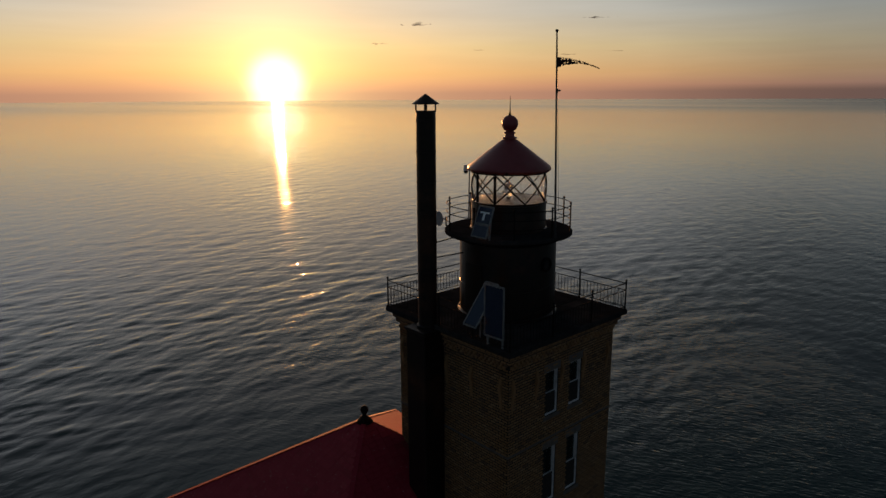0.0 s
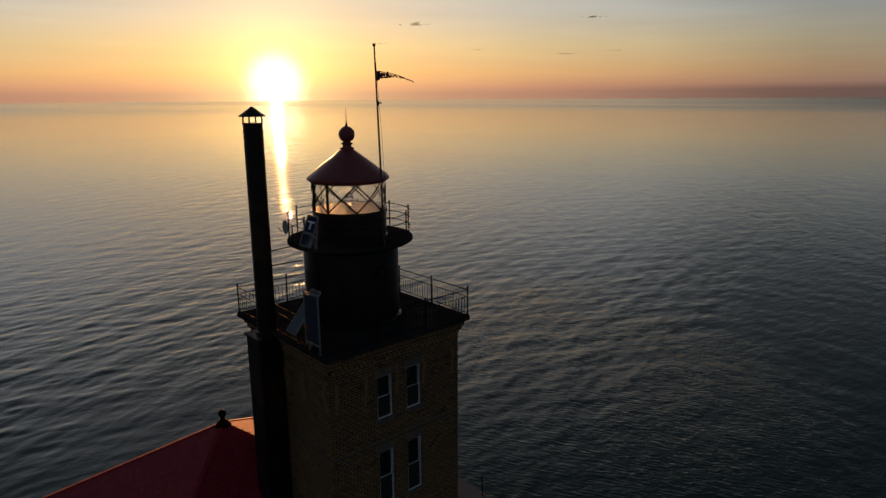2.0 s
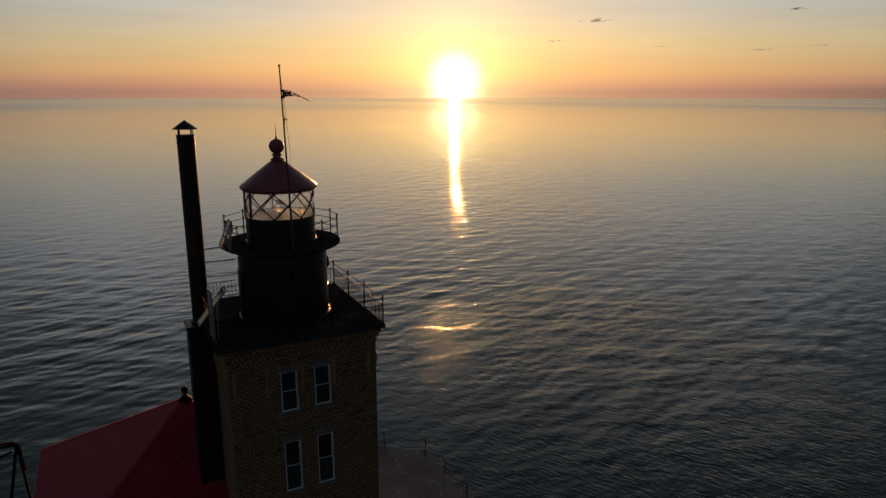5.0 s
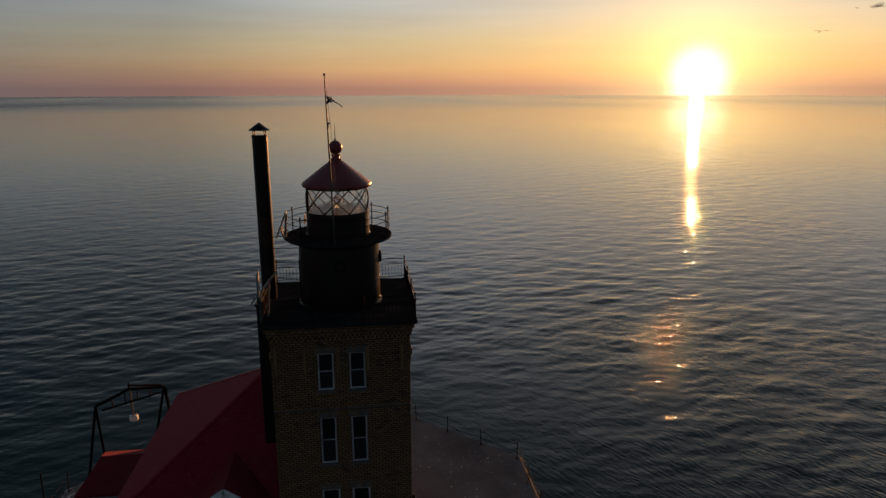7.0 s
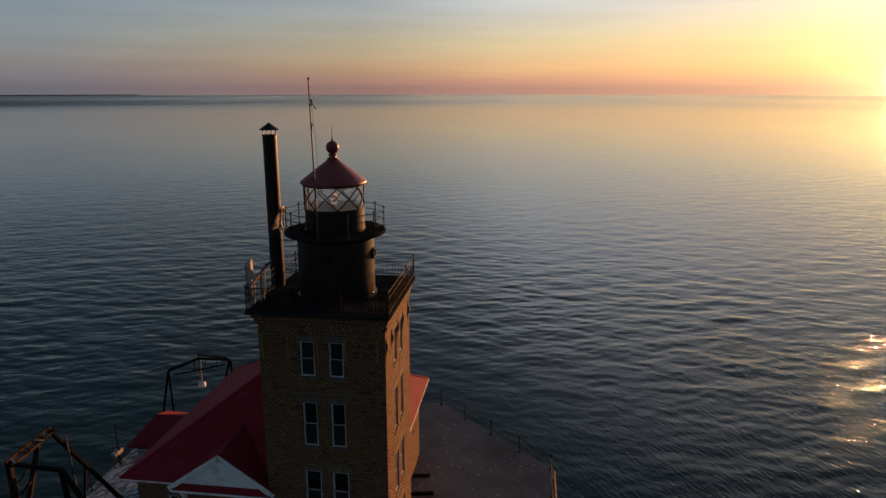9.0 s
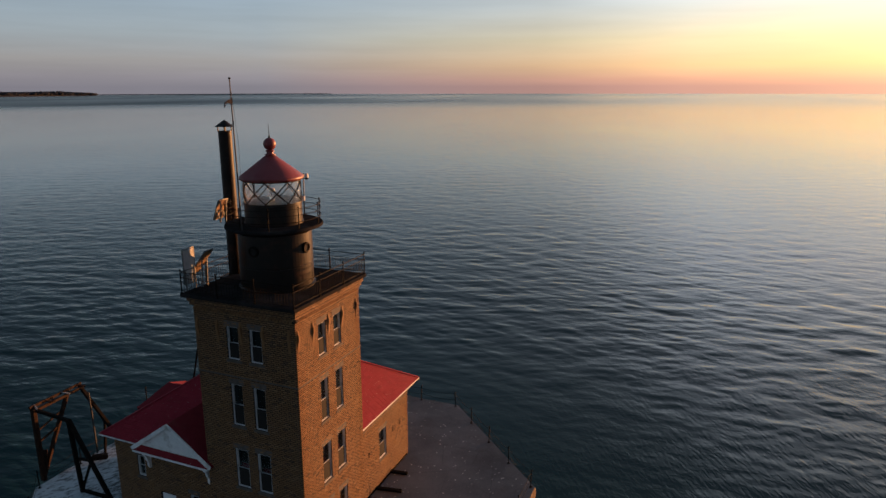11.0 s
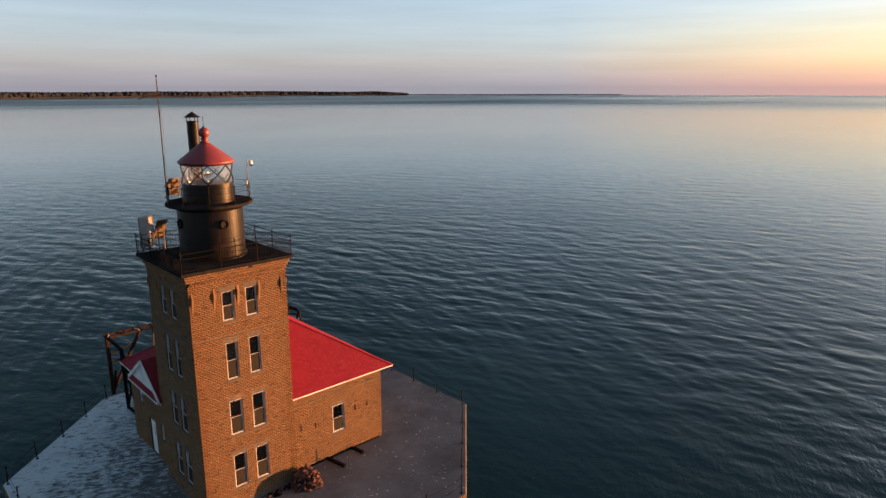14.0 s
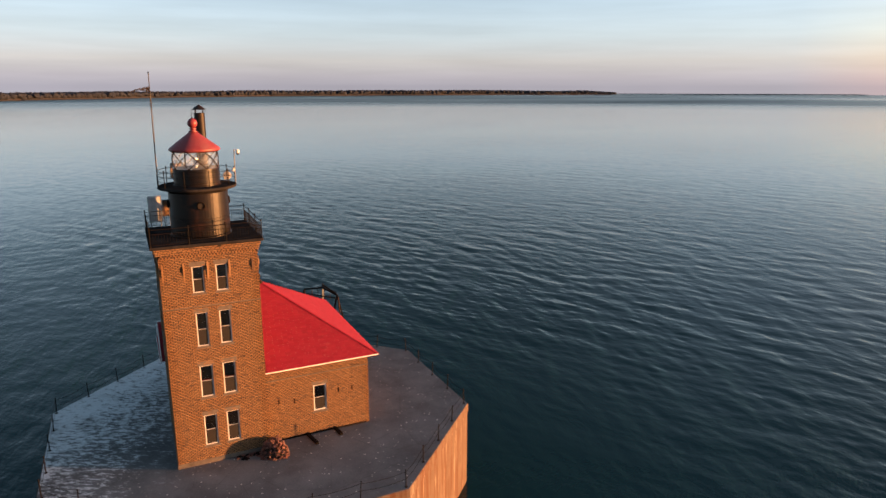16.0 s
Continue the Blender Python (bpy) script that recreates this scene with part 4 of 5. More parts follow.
for k in range(4):
    a = radians(45 + 90 * k)
    p = (SX + 0.29 * math.cos(a), SY + 0.29 * math.sin(a))
    part("strut", box(B(), (p[0] - 0.018, p[1] - 0.018, 19.21), (p[0] + 0.018, p[1] + 0.018, 19.43)), SOOT, stack)
for z, y in ((14.75, 0.45), (15.22, 0.75)):
    part("stay", rod(B(), (SX + 0.2, SY, z - 0.06), (-1.75, y, z), 0.02), SOOT, stack)

# ---- keeper's house ----
PLATES = ((3.41, 2.60), (4.35, 2.46), (7.12, 2.62), (8.00, 2.59))
LEVEL = 0.0
HX0, HX1, HY0, HY1, EAVE = -9.00, 1.76, -2.05, 9.10, 4.70
RX0, RX1, RY0, RY1, RZ = -9.60, 2.30, -2.40, 9.63, 4.80
PEAK = Vector((-3.62, 3.60, 8.74))
house = thing("fog_signal_house", (-3.7, 3.5, 0), "single-storey buff-brick keeper's house with a red pyramid roof", "house")
H_EAST = Face((HX1, HY0 + 0.002, 0), (0, 1, 0), (1, 0, 0))
H_SOUTH = Face((HX0, HY0, 0), (1, 0, 0), (0, -1, 0))
H_WEST = Face((HX0, HY1 - 0.002, 0), (0, -1, 0), (-1, 0, 0))
H_NORTH = Face((HX1, HY1, 0), (-1, 0, 0), (0, 1, 0))
long_x, long_y = HX1 - HX0, HY1 - HY0 - 0.004
house_windows = {"east": [(5.54 - HY0, 6.36 - HY0, 1.50, 3.20)], "south": [(-7.60 - HX0, -7.12 - HX0, 2.80, 3.92), (-4.40 - HX0, -3.88 - HX0, 1.50, 2.52)],
                 "west": [], "north": [(3.0, 3.9, 1.34, 3.11), (6.4, 7.3, 1.34, 3.11)]}
DOOR = (-6.25 - HX0, -5.32 - HX0, 0.02, 2.20)
for side, face, width in (("east", H_EAST, long_y), ("south", H_SOUTH, long_x), ("west", H_WEST, long_y), ("north", H_NORTH, long_x)):
    holes = list(house_windows[side]) + ([DOOR] if side == "south" else [])
    core, _ = brick_wall("wall", house, face, width, 0.0, EAVE, holes, seed=50 + len(side))
    for u0, u1, a, b in house_windows[side]:
        window(core, face, u0, u1, a, b, 0.06, screen=side == "east")
    if side == "south":
        at = face.placed((DOOR[0] + DOOR[1]) / 2, 0.02)
        leaf = part("door", box(B(), (-0.45, 0.06, 0.0), (0.45, 0.11, 2.17), 0.006), WHITE_PAINT, core, "white panelled entrance door", at)
        part("pane", box(B(), (0.02, 0.045, 1.15), (0.34, 0.062, 1.85), 0.004), GLASS, leaf, "dark door glass", at)
        part("door_panel", box(B(), (-0.34, 0.05, 0.2), (0.34, 0.062, 0.85), 0.008), WHITE_PAINT, leaf, m=at)
        part("door_knob", ball(B(), (0.38, 0.04, 1.02), 0.035, 8, 6), BLACK_IRON, leaf, m=at)
# solid block again, the rooms' darkness painted into its colour
part("inner_room", box(B(), (HX0 + 0.8, HY0 + 0.8, 0.2), (HX1 - 0.8, HY1 - 0.8, 4.4)), DARK_ROOM, house, "near-black block standing in for the unlit room behind the walls")
part("belt_course", box(B(), (HX1 + 0.003, TY1 + 0.02, 3.96), (HX1 + 0.03, HY1 + 0.02, 4.03), 0.006), STONE, house, "thin stone belt course")

for y, z in PLATES:
    part("tie_plate", box(B(), (HX1 + 0.012, y - 0.05, z - 0.16), (HX1 + 0.035, y + 0.05, z + 0.16), 0.006), RUST_STEEL, house, "rusty iron tie plate")

corners = [Vector((RX0, RY0, RZ)), Vector((RX1, RY0, RZ)), Vector((RX1, RY1, RZ)), Vector((RX0, RY1, RZ))]
CUT = Vector((TX0 + 0.05, TY0 + 0.12, 0))


def south_slope(y):
    return RZ + (y - RY0) * (PEAK.z - RZ) / (PEAK.y - RY0)


hip_f = (CUT.y - RY0) / (PEAK.y - RY0)
hip_x = RX1 + (PEAK.x - RX1) * hip_f
top_pts = [Vector(p) for p in ((RX0, RY0, RZ), (CUT.x, RY0, RZ), (CUT.x, CUT.y, south_slope(CUT.y)), (hip_x, CUT.y, south_slope(CUT.y)), (RX1, CUT.y, RZ), (RX1, RY1, RZ), (RX0, RY1, RZ))]
roof_core = B()
v = [roof_core.verts.new(p) for p in top_pts] + [roof_core.verts.new(PEAK)]
under = [roof_core.verts.new((p.x, p.y, RZ - 0.10)) for p in top_pts]
roof_core.faces.new((v[0], v[1], v[2], v[3], v[7]))
roof_core.faces.new((v[3], v[4], v[5], v[7]))
roof_core.faces.new((v[5], v[6], v[7]))
roof_core.faces.new((v[6], v[0], v[7]))
for i in range(7):
    j = (i + 1) % 7
    roof_core.faces.new((under[i], under[j], v[j], v[i]))
roof_core.faces.new(under[::-1])
house_roof = part("roof", roof_core, ROOF_RED, house, "red shingled pyramid roof")


def shingle_spots(a, b, peak, clear=None):
    """Where shingles lie on a sloping triangle over the eave a-b: left, right, low, high along the eave and the slope."""
    along = (b - a).normalized()
    mid = peak - a
    foot = mid.dot(along)
    rise = mid - along * foot
    slope = rise.length
    out = along.cross(rise.normalized())
    width = (b - a).length
    row_high, wide = 0.20, 0.31
    rng = random.Random(9)
    spots = []
    k = 0
    while (k + 1) * row_high < slope:
        low_h, high_h = k * row_high, (k + 1) * row_high + 0.03
        f = high_h / slope
        left, right = foot * f, width - (width - foot) * f
        u = left - (k % 2) * wide / 2
        while u < right:
            s, e = max(u, left), min(u + wide, right)
            if e - s > 0.06:
                p = a + along * (s + e) / 2 + rise.normalized() * (low_h + high_h) / 2
                if not (clear and clear(p)):
                    spots.append((s + 0.004, e - 0.004, low_h, high_h, 0.022 + rng.uniform(-0.003, 0.004)))
            u += wide
        k += 1
    return spots, (a, along, rise.normalized(), out)


def lay_shingles(spots, plane):
    a, along, up_slope, out = plane
    verts, faces = [], []
    for s, e, low_h, high_h, lift in spots:
        n = len(verts)
        for u, h, d in ((s, low_h, 0.002), (e, low_h, 0.002), (s, low_h, lift), (e, low_h, lift), (e, high_h, 0.006), (s, high_h, 0.006)):
            verts.append(tuple(a + along * u + up_slope * h + out * d))
        faces += [(n, n + 1, n + 3, n + 2), (n + 2, n + 3, n + 4, n + 5), (n, n + 2, n + 5), (n + 1, n + 4, n + 3)]
    me = bpy.data.meshes.new("shingles")
    me.from_pydata(verts, [], faces)
    return me


def in_tower(p):
    return p.x > TX0 - 0.05 and p.y < TY1 + 0.05


shingle_parts = []
for i in range(4):
    spots, plane = shingle_spots(corners[i], corners[(i + 1) % 4], PEAK, in_tower)
    if i == 1:
        shingle_parts.append((spots[-300:], plane, house_roof))
        spots = spots[:-300]
    work = part("shingles", lay_shingles(spots, plane), SHINGLE, house_roof, "faded red shingles")
    tagged(work, kind="stuff")
for c in (corners[0], corners[2], corners[3]):
    part("hip_cap", beam(B(), c + Vector((0, 0, 0.012)), PEAK + Vector((0, 0, 0.012)), 0.16, 0.008), SHINGLE, house_roof, "red hip cap")
for a, b in ((corners[0], Vector((TX0 - 0.02, RY0, RZ))), (Vector((RX1, TY1 + 0.02, RZ)), corners[2]), (corners[2], corners[3]), (corners[3], corners[0])):
    way = (b - a).normalized()
    out = Vector((way.y, -way.x, 0)) * 0.012
    part("fascia", beam(B(), a + out + Vector((0, 0, -0.035)), b + out + Vector((0, 0, -0.035)), 0.025, 0.065), WHITE_PAINT, house_roof, "white painted fascia board")
finial = part("roof_finial", lathe(B(), PEAK.xy, [(0.30, 8.60), (0.16, 8.78), (0.08, 8.84), (0.08, 8.92), (0.14, 9.00), (0.15, 9.08), (0.10, 9.18), (0.02, 9.22)], 16), BLACK_IRON, house_roof, "dark roof finial", smooth=True)

# the gable over the entrance
GA, GY, GW, GB, GT = -4.76, -2.56, 2.26, 4.76, 6.40
gable = part("entrance_gable", B(), RED_PAINT, house, "small white pedimented gable over the entrance")
gable_roof = B()
back_ridge = RY0 + (GT - RZ) / ((PEAK.z - RZ) / (PEAK.y - RY0))
for sgn in (-1, 1):
    p = [Vector((GA, GY - 0.12, GT + 0.06)), Vector((GA + sgn * (GW + 0.12), GY - 0.12, GB)), Vector((GA + sgn * (GW + 0.12), RY0 + 0.1, GB)), Vector((GA, back_ridge, GT + 0.06))]
    top_v = [gable_roof.verts.new(q) for q in p]
    low_v = [gable_roof.verts.new(q + Vector((0, 0, -0.06))) for q in p]
    gable_roof.faces.new(top_v)
    gable_roof.faces.new(low_v[::-1])
    for i in range(4):
        gable_roof.faces.new((top_v[i], top_v[(i + 1) % 4], low_v[(i + 1) % 4], low_v[i]))
part("gable_roof", gable_roof, ROOF_RED, gable, "red gable roof")
tym = B()
v0 = [tym.verts.new(q) for q in ((GA - GW + 0.30, GY - 0.06, GB + 0.2), (GA + GW - 0.30, GY - 0.06, GB + 0.2), (GA, GY - 0.06, GT - 0.06))]
v1 = [tym.verts.new(q.co + Vector((0, 0.08, 0))) for q in v0]
tym.faces.new(v0)
tym.faces.new(v1[::-1])
for i in range(3):
    tym.faces.new((v0[i], v0[(i + 1) % 3], v1[(i + 1) % 3], v1[i]))
part("tympanum", tym, WHITE_PAINT, gable, "white boarded tympanum")
for sgn in (-1, 1):
    part("raking_board", beam(B(), (GA + sgn * (GW + 0.1), GY - 0.14, GB - 0.04), (GA - sgn * 0.02, GY - 0.14, GT - 0.03), 0.06, 0.20), WHITE_PAINT, gable, "white raking board")
pent = B()
q = [(GA - GW, GY - 0.20, GB - 0.06), (GA + GW, GY - 0.20, GB - 0.06), (GA + GW - 0.3, GY - 0.065, GB + 0.22), (GA - GW + 0.3, GY - 0.065, GB + 0.22)]
top_v = [pent.verts.new(p) for p in q]
low_v = [pent.verts.new((p[0], p[1] + 0.02, p[2] - 0.05)) for p in q]
pent.faces.new(top_v)
pent.faces.new(low_v[::-1])
for i in range(4):
    pent.faces.new((top_v[i], top_v[(i + 1) % 4], low_v[(i + 1) % 4], low_v[i]))
part("pent_roof", pent, ROOF_RED, gable, "narrow red pent roof")
part("gable_fascia", box(B(), (GA - GW, GY - 0.22, GB - 0.16), (GA + GW, GY - 0.18, GB - 0.065), 0.005), WHITE_PAINT, gable)
part("soffit", box(B(), (GA - GW + 0.05, GY - 0.175, GB - 0.15), (GA + GW - 0.05, HY0 - 0.02, GB - 0.11)), WHITE_PAINT, gable)
for x in (-6.72, -3.02):
    scroll = B()
    prof = [(0.0, 4.585), (-0.46, 4.585), (-0.48, 4.48), (-0.40, 4.42), (-0.38, 4.28), (-0.27, 4.15), (-0.23, 3.95), (-0.14, 3.80), (-0.15, 3.58), (-0.08, 3.46), (0.0, 3.45)]
    a = [scroll.verts.new((x - 0.06, HY0 - 0.015 + y, z)) for y, z in prof]
    b = [scroll.verts.new((x + 0.06, HY0 - 0.015 + y, z)) for y, z in prof]
    scroll.faces.new(a)
    scroll.faces.new(b[::-1])
    for i in range(len(prof)):
        scroll.faces.new((a[i], b[i], b[(i + 1) % len(prof)], a[(i + 1) % len(prof)]))
    part("scroll_bracket", scroll, WHITE_PAINT, gable, "white scroll bracket")

# ---- annex ----
annex = thing("annex", (-10.3, 4.2, 0), "low side building with a small red hipped roof", "outbuilding")
NX0, NX1, NY0, NY1, NE = -12.44, -8.79, 2.5, 6.3, 3.39
part("wall", box(B(), (NX0 + 0.3, NY0 + 0.3, 0.0), (NX1, NY1 - 0.3, NE - 0.03), 0.01), GREY_WASH, annex, "pale limewashed wall")
hip = B()
ridge_y, ridge_z = (NY0 + NY1) / 2, 4.22
q = [(NX0, NY0, NE), (NX1, NY0, NE), (NX1, NY1, NE), (NX0, NY1, NE), (NX0 + 0.55, ridge_y, ridge_z), (NX1, ridge_y, ridge_z)]
vv = [hip.verts.new(p) for p in q]
for f in ((0, 1, 5, 4), (2, 3, 4, 5), (3, 0, 4), (1, 2, 5), (3, 2, 1, 0)):
    hip.faces.new([vv[i] for i in f])
annex_roof = part("roof", hip, ROOF_RED, annex, "red hipped roof")
part("fascia", box(B(), (NX0, NY0 - 0.03, NE - 0.14), (NX1, NY0 - 0.005, NE + 0.01), 0.004), ROOF_RED, annex_roof)
part("side_fascia", box(B(), (NX0 - 0.03, NY0 - 0.03, NE - 0.14), (NX0 - 0.005, NY1, NE + 0.01), 0.004), ROOF_RED, annex_roof)

# ---- boat hoists ----


def hoist_west():
    h = thing("boat_hoist", (-14, 0.3, 0), "rusty steel and tarred timber boat hoist at the pier edge", "hoist", "boat hoists")
    o = (-15.9, -1.3)
    part("outer_post", beam(B(), (o[0], o[1], 0), (o[0], o[1], 4.45), 0.26, 0.22), RUST_STEEL, h, "rusty steel post")
    part("outer_brace", beam(B(), (o[0], o[1] + 0.05, 0.3), (-16.3, 1.1, 4.2), 0.22, 0.16), RUST_STEEL, h, "rusty steel brace")
    part("cross_tie", beam(B(), (-15.95, -1.25, 2.3), (-16.1, 0.1, 2.6), 0.10, 0.10), RUST_STEEL, h)
    for dx, dz in ((0.0, 0.0), (0.28, -0.14)):
        part("top_beam", beam(B(), (-15.9 + dx, -1.5, 4.5 + dz), (-16.4 + dx, 2.1, 4.35 + dz), 0.10, 0.15), RUST_STEEL, h, "rusty top beam")
    part("arm", beam(B(), (-15.9, -1.3, 4.35), (-13.3, -1.2, 4.15), 0.16, 0.18), TAR_WOOD, h, "black timber arm")
    part("front_leg", beam(B(), (-13.35, -1.2, 4.2), (-12.95, -1.25, 0.0), 0.20, 0.20), TAR_WOOD, h, "black timber leg")
    part("rear_leg", beam(B(), (-13.35, -1.2, 4.2), (-10.9, -1.2, 0.0), 0.20, 0.20), TAR_WOOD, h, "black timber leg")
    part("leg_tie", beam(B(), (-13.1, -1.1, 1.9), (-12.1, -1.1, 1.95), 0.12, 0.12), TAR_WOOD, h)
    part("leg_strut", beam(B(), (-12.95, -1.25, 0.1), (-12.2, -1.1, 1.9), 0.12, 0.12), TAR_WOOD, h)
    part("ground_sill", beam(B(), (-13.1, -1.25, 0.09), (-10.8, -1.2, 0.09), 0.16, 0.16), TAR_WOOD, h)
    part("far_leg", beam(B(), (-16.4, 1.95, 4.3), (-12.2, 1.9, 0.0), 0.18, 0.18), TAR_WOOD, h, "black timber leg")
    part("far_strut", beam(B(), (-14.6, 1.95, 2.4), (-14.9, 1.9, 0.0), 0.12, 0.12), TAR_WOOD, h)
    part("fall_rope", rod(B(), (-15.2, 1.6, 4.2), (-14.6, 1.2, 0.6), 0.05), POLE, h, "pale hanging fall")
    for k in range(6):
        f = (k + 0.5) / 6
        y, z = -1.4 + 3.4 * f, 4.5 - 0.15 * f
        part("cross_piece", beam(B(), (-15.98 - 0.45 * f, y, z + 0.05), (-15.52 - 0.45 * f, y + (0.3 if k % 2 else -0.2), z - 0.09), 0.07, 0.06), GREY_WASH if k % 3 == 0 else RUST_STEEL, h, "whitened lattice piece" if k % 3 == 0 else "rusty lattice piece")
    part("gusset", beam(B(), (-15.92, -1.2, 0.35), (-15.98, -0.95, 1.7), 0.34, 0.04), RUST_STEEL, h, "rusty gusset plate")
    part("upper_tie", beam(B(), (-15.93, -1.22, 3.0), (-16.22, 0.5, 3.35), 0.08, 0.08), RUST_STEEL, h)
    part("winch", beam(B(), (-14.9, 1.0, 0.35), (-14.2, 1.5, 0.35), 0.3, 0.3), RUST_STEEL, h, "rusty winch drum")


def hoist_north():
    h = thing("boat_hoist", (-12.0, 9.9, 0), "black timber boat hoist behind the red roof", "hoist", "boat hoists")
    a, m, r = (-13.75, 9.0, 4.62), (-12.35, 10.2, 5.0), (-10.7, 10.9, 4.72)
    part("beam", beam(B(), a, m, 0.12, 0.14), TAR_WOOD, h, "black timber beam")
    part("beam", beam(B(), m, r, 0.12, 0.14), TAR_WOOD, h, "black timber beam")
    part("tie", beam(B(), (-13.5, 9.15, 4.30), (-10.9, 10.8, 4.42), 0.07, 0.09), TAR_WOOD, h)
    part("upper_chord", beam(B(), (-12.35, 10.2, 5.22), (-10.8, 10.85, 4.86), 0.07, 0.09), TAR_WOOD, h)
    part("king_post", beam(B(), (-12.35, 10.2, 4.9), (-12.35, 10.2, 5.36), 0.08, 0.08), TAR_WOOD, h)
    for f in (0.2, 0.4, 0.6, 0.8):
        q = Vector((-13.6, 9.1, 0)).lerp(Vector((-10.8, 10.85, 0)), f)
        top_z = 5.0 - abs(f - 0.5) * 0.9
        part("hanger", beam(B(), (q.x, q.y, 4.25), (q.x, q.y, top_z), 0.05, 0.05), RUST_STEEL, h)
    part("leg", beam(B(), a, (-13.3, 8.5, 0), 0.11, 0.11), TAR_WOOD, h)
    part("leg", beam(B(), a, (-14.4, 8.3, 0), 0.11, 0.11), TAR_WOOD, h)
    part("leg", beam(B(), r, (-11.6, 10.1, 0), 0.11, 0.11), TAR_WOOD, h)
    part("leg", beam(B(), r, (-10.54, 11.9, 0), 0.11, 0.11), TAR_WOOD, h)
    part("hanging_frame", beam(B(), (-10.62, 10.95, 4.6), (-10.52, 11.02, 3.2), 0.08, 0.08), RUST_STEEL, h, "rusty hanging frame")
    part("fall_rope", rod(B(), (-12.3, 10.15, 4.95), (-12.25, 10.1, 3.4), 0.07), GREY_METAL, h, "pale hanging fall")
    part("hook_block", box(B(), (-12.46, 9.95, 3.10), (-12.02, 10.28, 3.45), 0.06), WHITE_PAINT, h, "white hook block")


hoist_west()
hoist_north()

# ---- things on the galleries ----
LEVEL = UP


def solar_panel(name, quad, label, back_mat=WHITE_PAINT, legs=()):
    """A framed panel between four corners, given from top left round; it faces the side from which they run clockwise."""
    tl, tr, br, bl = [Vector(p) for p in quad]
    ob = thing(name, (bl + br) / 2, label, "solar panel")
    x, y = (tr - tl), (tl - bl)
    out = x.cross(y).normalized()
    cells = B()
    c = [tl - y * 0.03 + x * 0.05, tr - y * 0.03 - x * 0.05, br + y * 0.03 - x * 0.05, bl + y * 0.03 + x * 0.05]
    top_v = [cells.verts.new(p + out * 0.012) for p in c]
    low_v = [cells.verts.new(p - out * 0.01) for p in c]
    cells.faces.new(top_v)
    cells.faces.new(low_v[::-1])
    for i in range(4):
        cells.faces.new((top_v[i], top_v[(i + 1) % 4], low_v[(i + 1) % 4], low_v[i]))
    panel = part("cell_sheet", cells, CELLS, ob, "dark blue solar cells")
    plate = B()
    p4 = [plate.verts.new(p - out * 0.014) for p in c] + [plate.verts.new(p - out * 0.024) for p in c]
    plate.faces.new(p4[:4])
    plate.faces.new(p4[:3:-1])
    for i in range(4):
        plate.faces.new((p4[i], p4[(i + 1) % 4], p4[4 + (i + 1) % 4], p4[4 + i]))
    part("back_plate", plate, back_mat, ob, "pale back sheet")
    ring = [tl, tr, br, bl]
    for a, b in zip(ring, ring[1:] + ring[:1]):
        part("frame_bar", beam(B(), a, b, 0.04, 0.045), GREY_METAL, ob, "aluminium frame")
    for a, b in legs:
        part("leg", beam(B(), a, b, 0.045, 0.045), GREY_METAL, ob)
    return ob


solar_panel("solar_panel", [(-3.04, -1.82, 14.45), (-3.00, -2.52, 14.45), (-3.00, -2.52, 12.92), (-3.04, -1.82, 12.92)], "upright dark solar panel with pale back at the gallery corner", PANEL_WHITE,
            legs=[((-2.96, -2.46, 12.64), (-2.96, -2.46, 13.6)), ((-2.98, -1.90, 12.64), (-2.99, -1.90, 13.6))])
solar_panel("solar_panel", [(-2.45, -1.27, 14.28), (-2.45, -1.78, 14.28), (-3.36, -1.78, 13.18), (-3.36, -1.27, 13.18)], "tilted dark solar panel leaning over the gallery rail", TAN_SHEET,
            legs=[((-2.80, -1.4, 12.64), (-2.72, -1.4, 13.90)), ((-2.80, -1.70, 12.64), (-2.72, -1.70, 13.90))])
for f0, f1 in ((0.0, 0.56), (0.60, 1.0)):
    hi_c, lo_c = Vector((-2.03, 0, 16.42)), Vector((-2.38, 0, 15.55))
    p, q = hi_c.lerp(lo_c, f0), hi_c.lerp(lo_c, f1)
    ob = solar_panel("solar_panel", [(p.x, -0.58, p.z), (p.x, -1.16, p.z), (q.x, -1.18, q.z), (q.x, -0.58, q.z)], "small tilted solar panel on the lantern gallery rail", TAN_SHEET,
                     legs=[((-2.10, -0.7, 15.42), (p.x + 0.02, -0.7, p.z - 0.05)), ((-2.10, -1.05, 15.42), (p.x + 0.02, -1.05, p.z - 0.05))])
    if f0 == 0.0:
        out_w = Vector((-0.928, 0, 0.373)) * 0.02
        for u0, u1, g0, g1 in ((0.18, 0.85, 0.30, 0.40), (0.42, 0.58, 0.40, 0.80)):
            mark = B()
            ring = [hi_c.lerp(lo_c, f1 * g) + Vector((0, -0.58 - 0.58 * u, 0)) + out_w * k for k in (0.75, 1.0) for u, g in ((u0, g0), (u1, g0), (u1, g1), (u0, g1))]
            vv = [mark.verts.new(x) for x in ring]
            for f in ((3, 2, 1, 0), (4, 5, 6, 7), (0, 1, 5, 4), (1, 2, 6, 5), (2, 3, 7, 6), (3, 0, 4, 7)):
                mark.faces.new([vv[k] for k in f])
            part("white_strip", mark, WHITE_PAINT, ob, "white strip across the cells")

dish = thing("dish_antenna", (-1.50, 1.46, 15.41), "small pale dish antenna on the lantern gallery rail", "antenna")
bowl = B()
rim = []
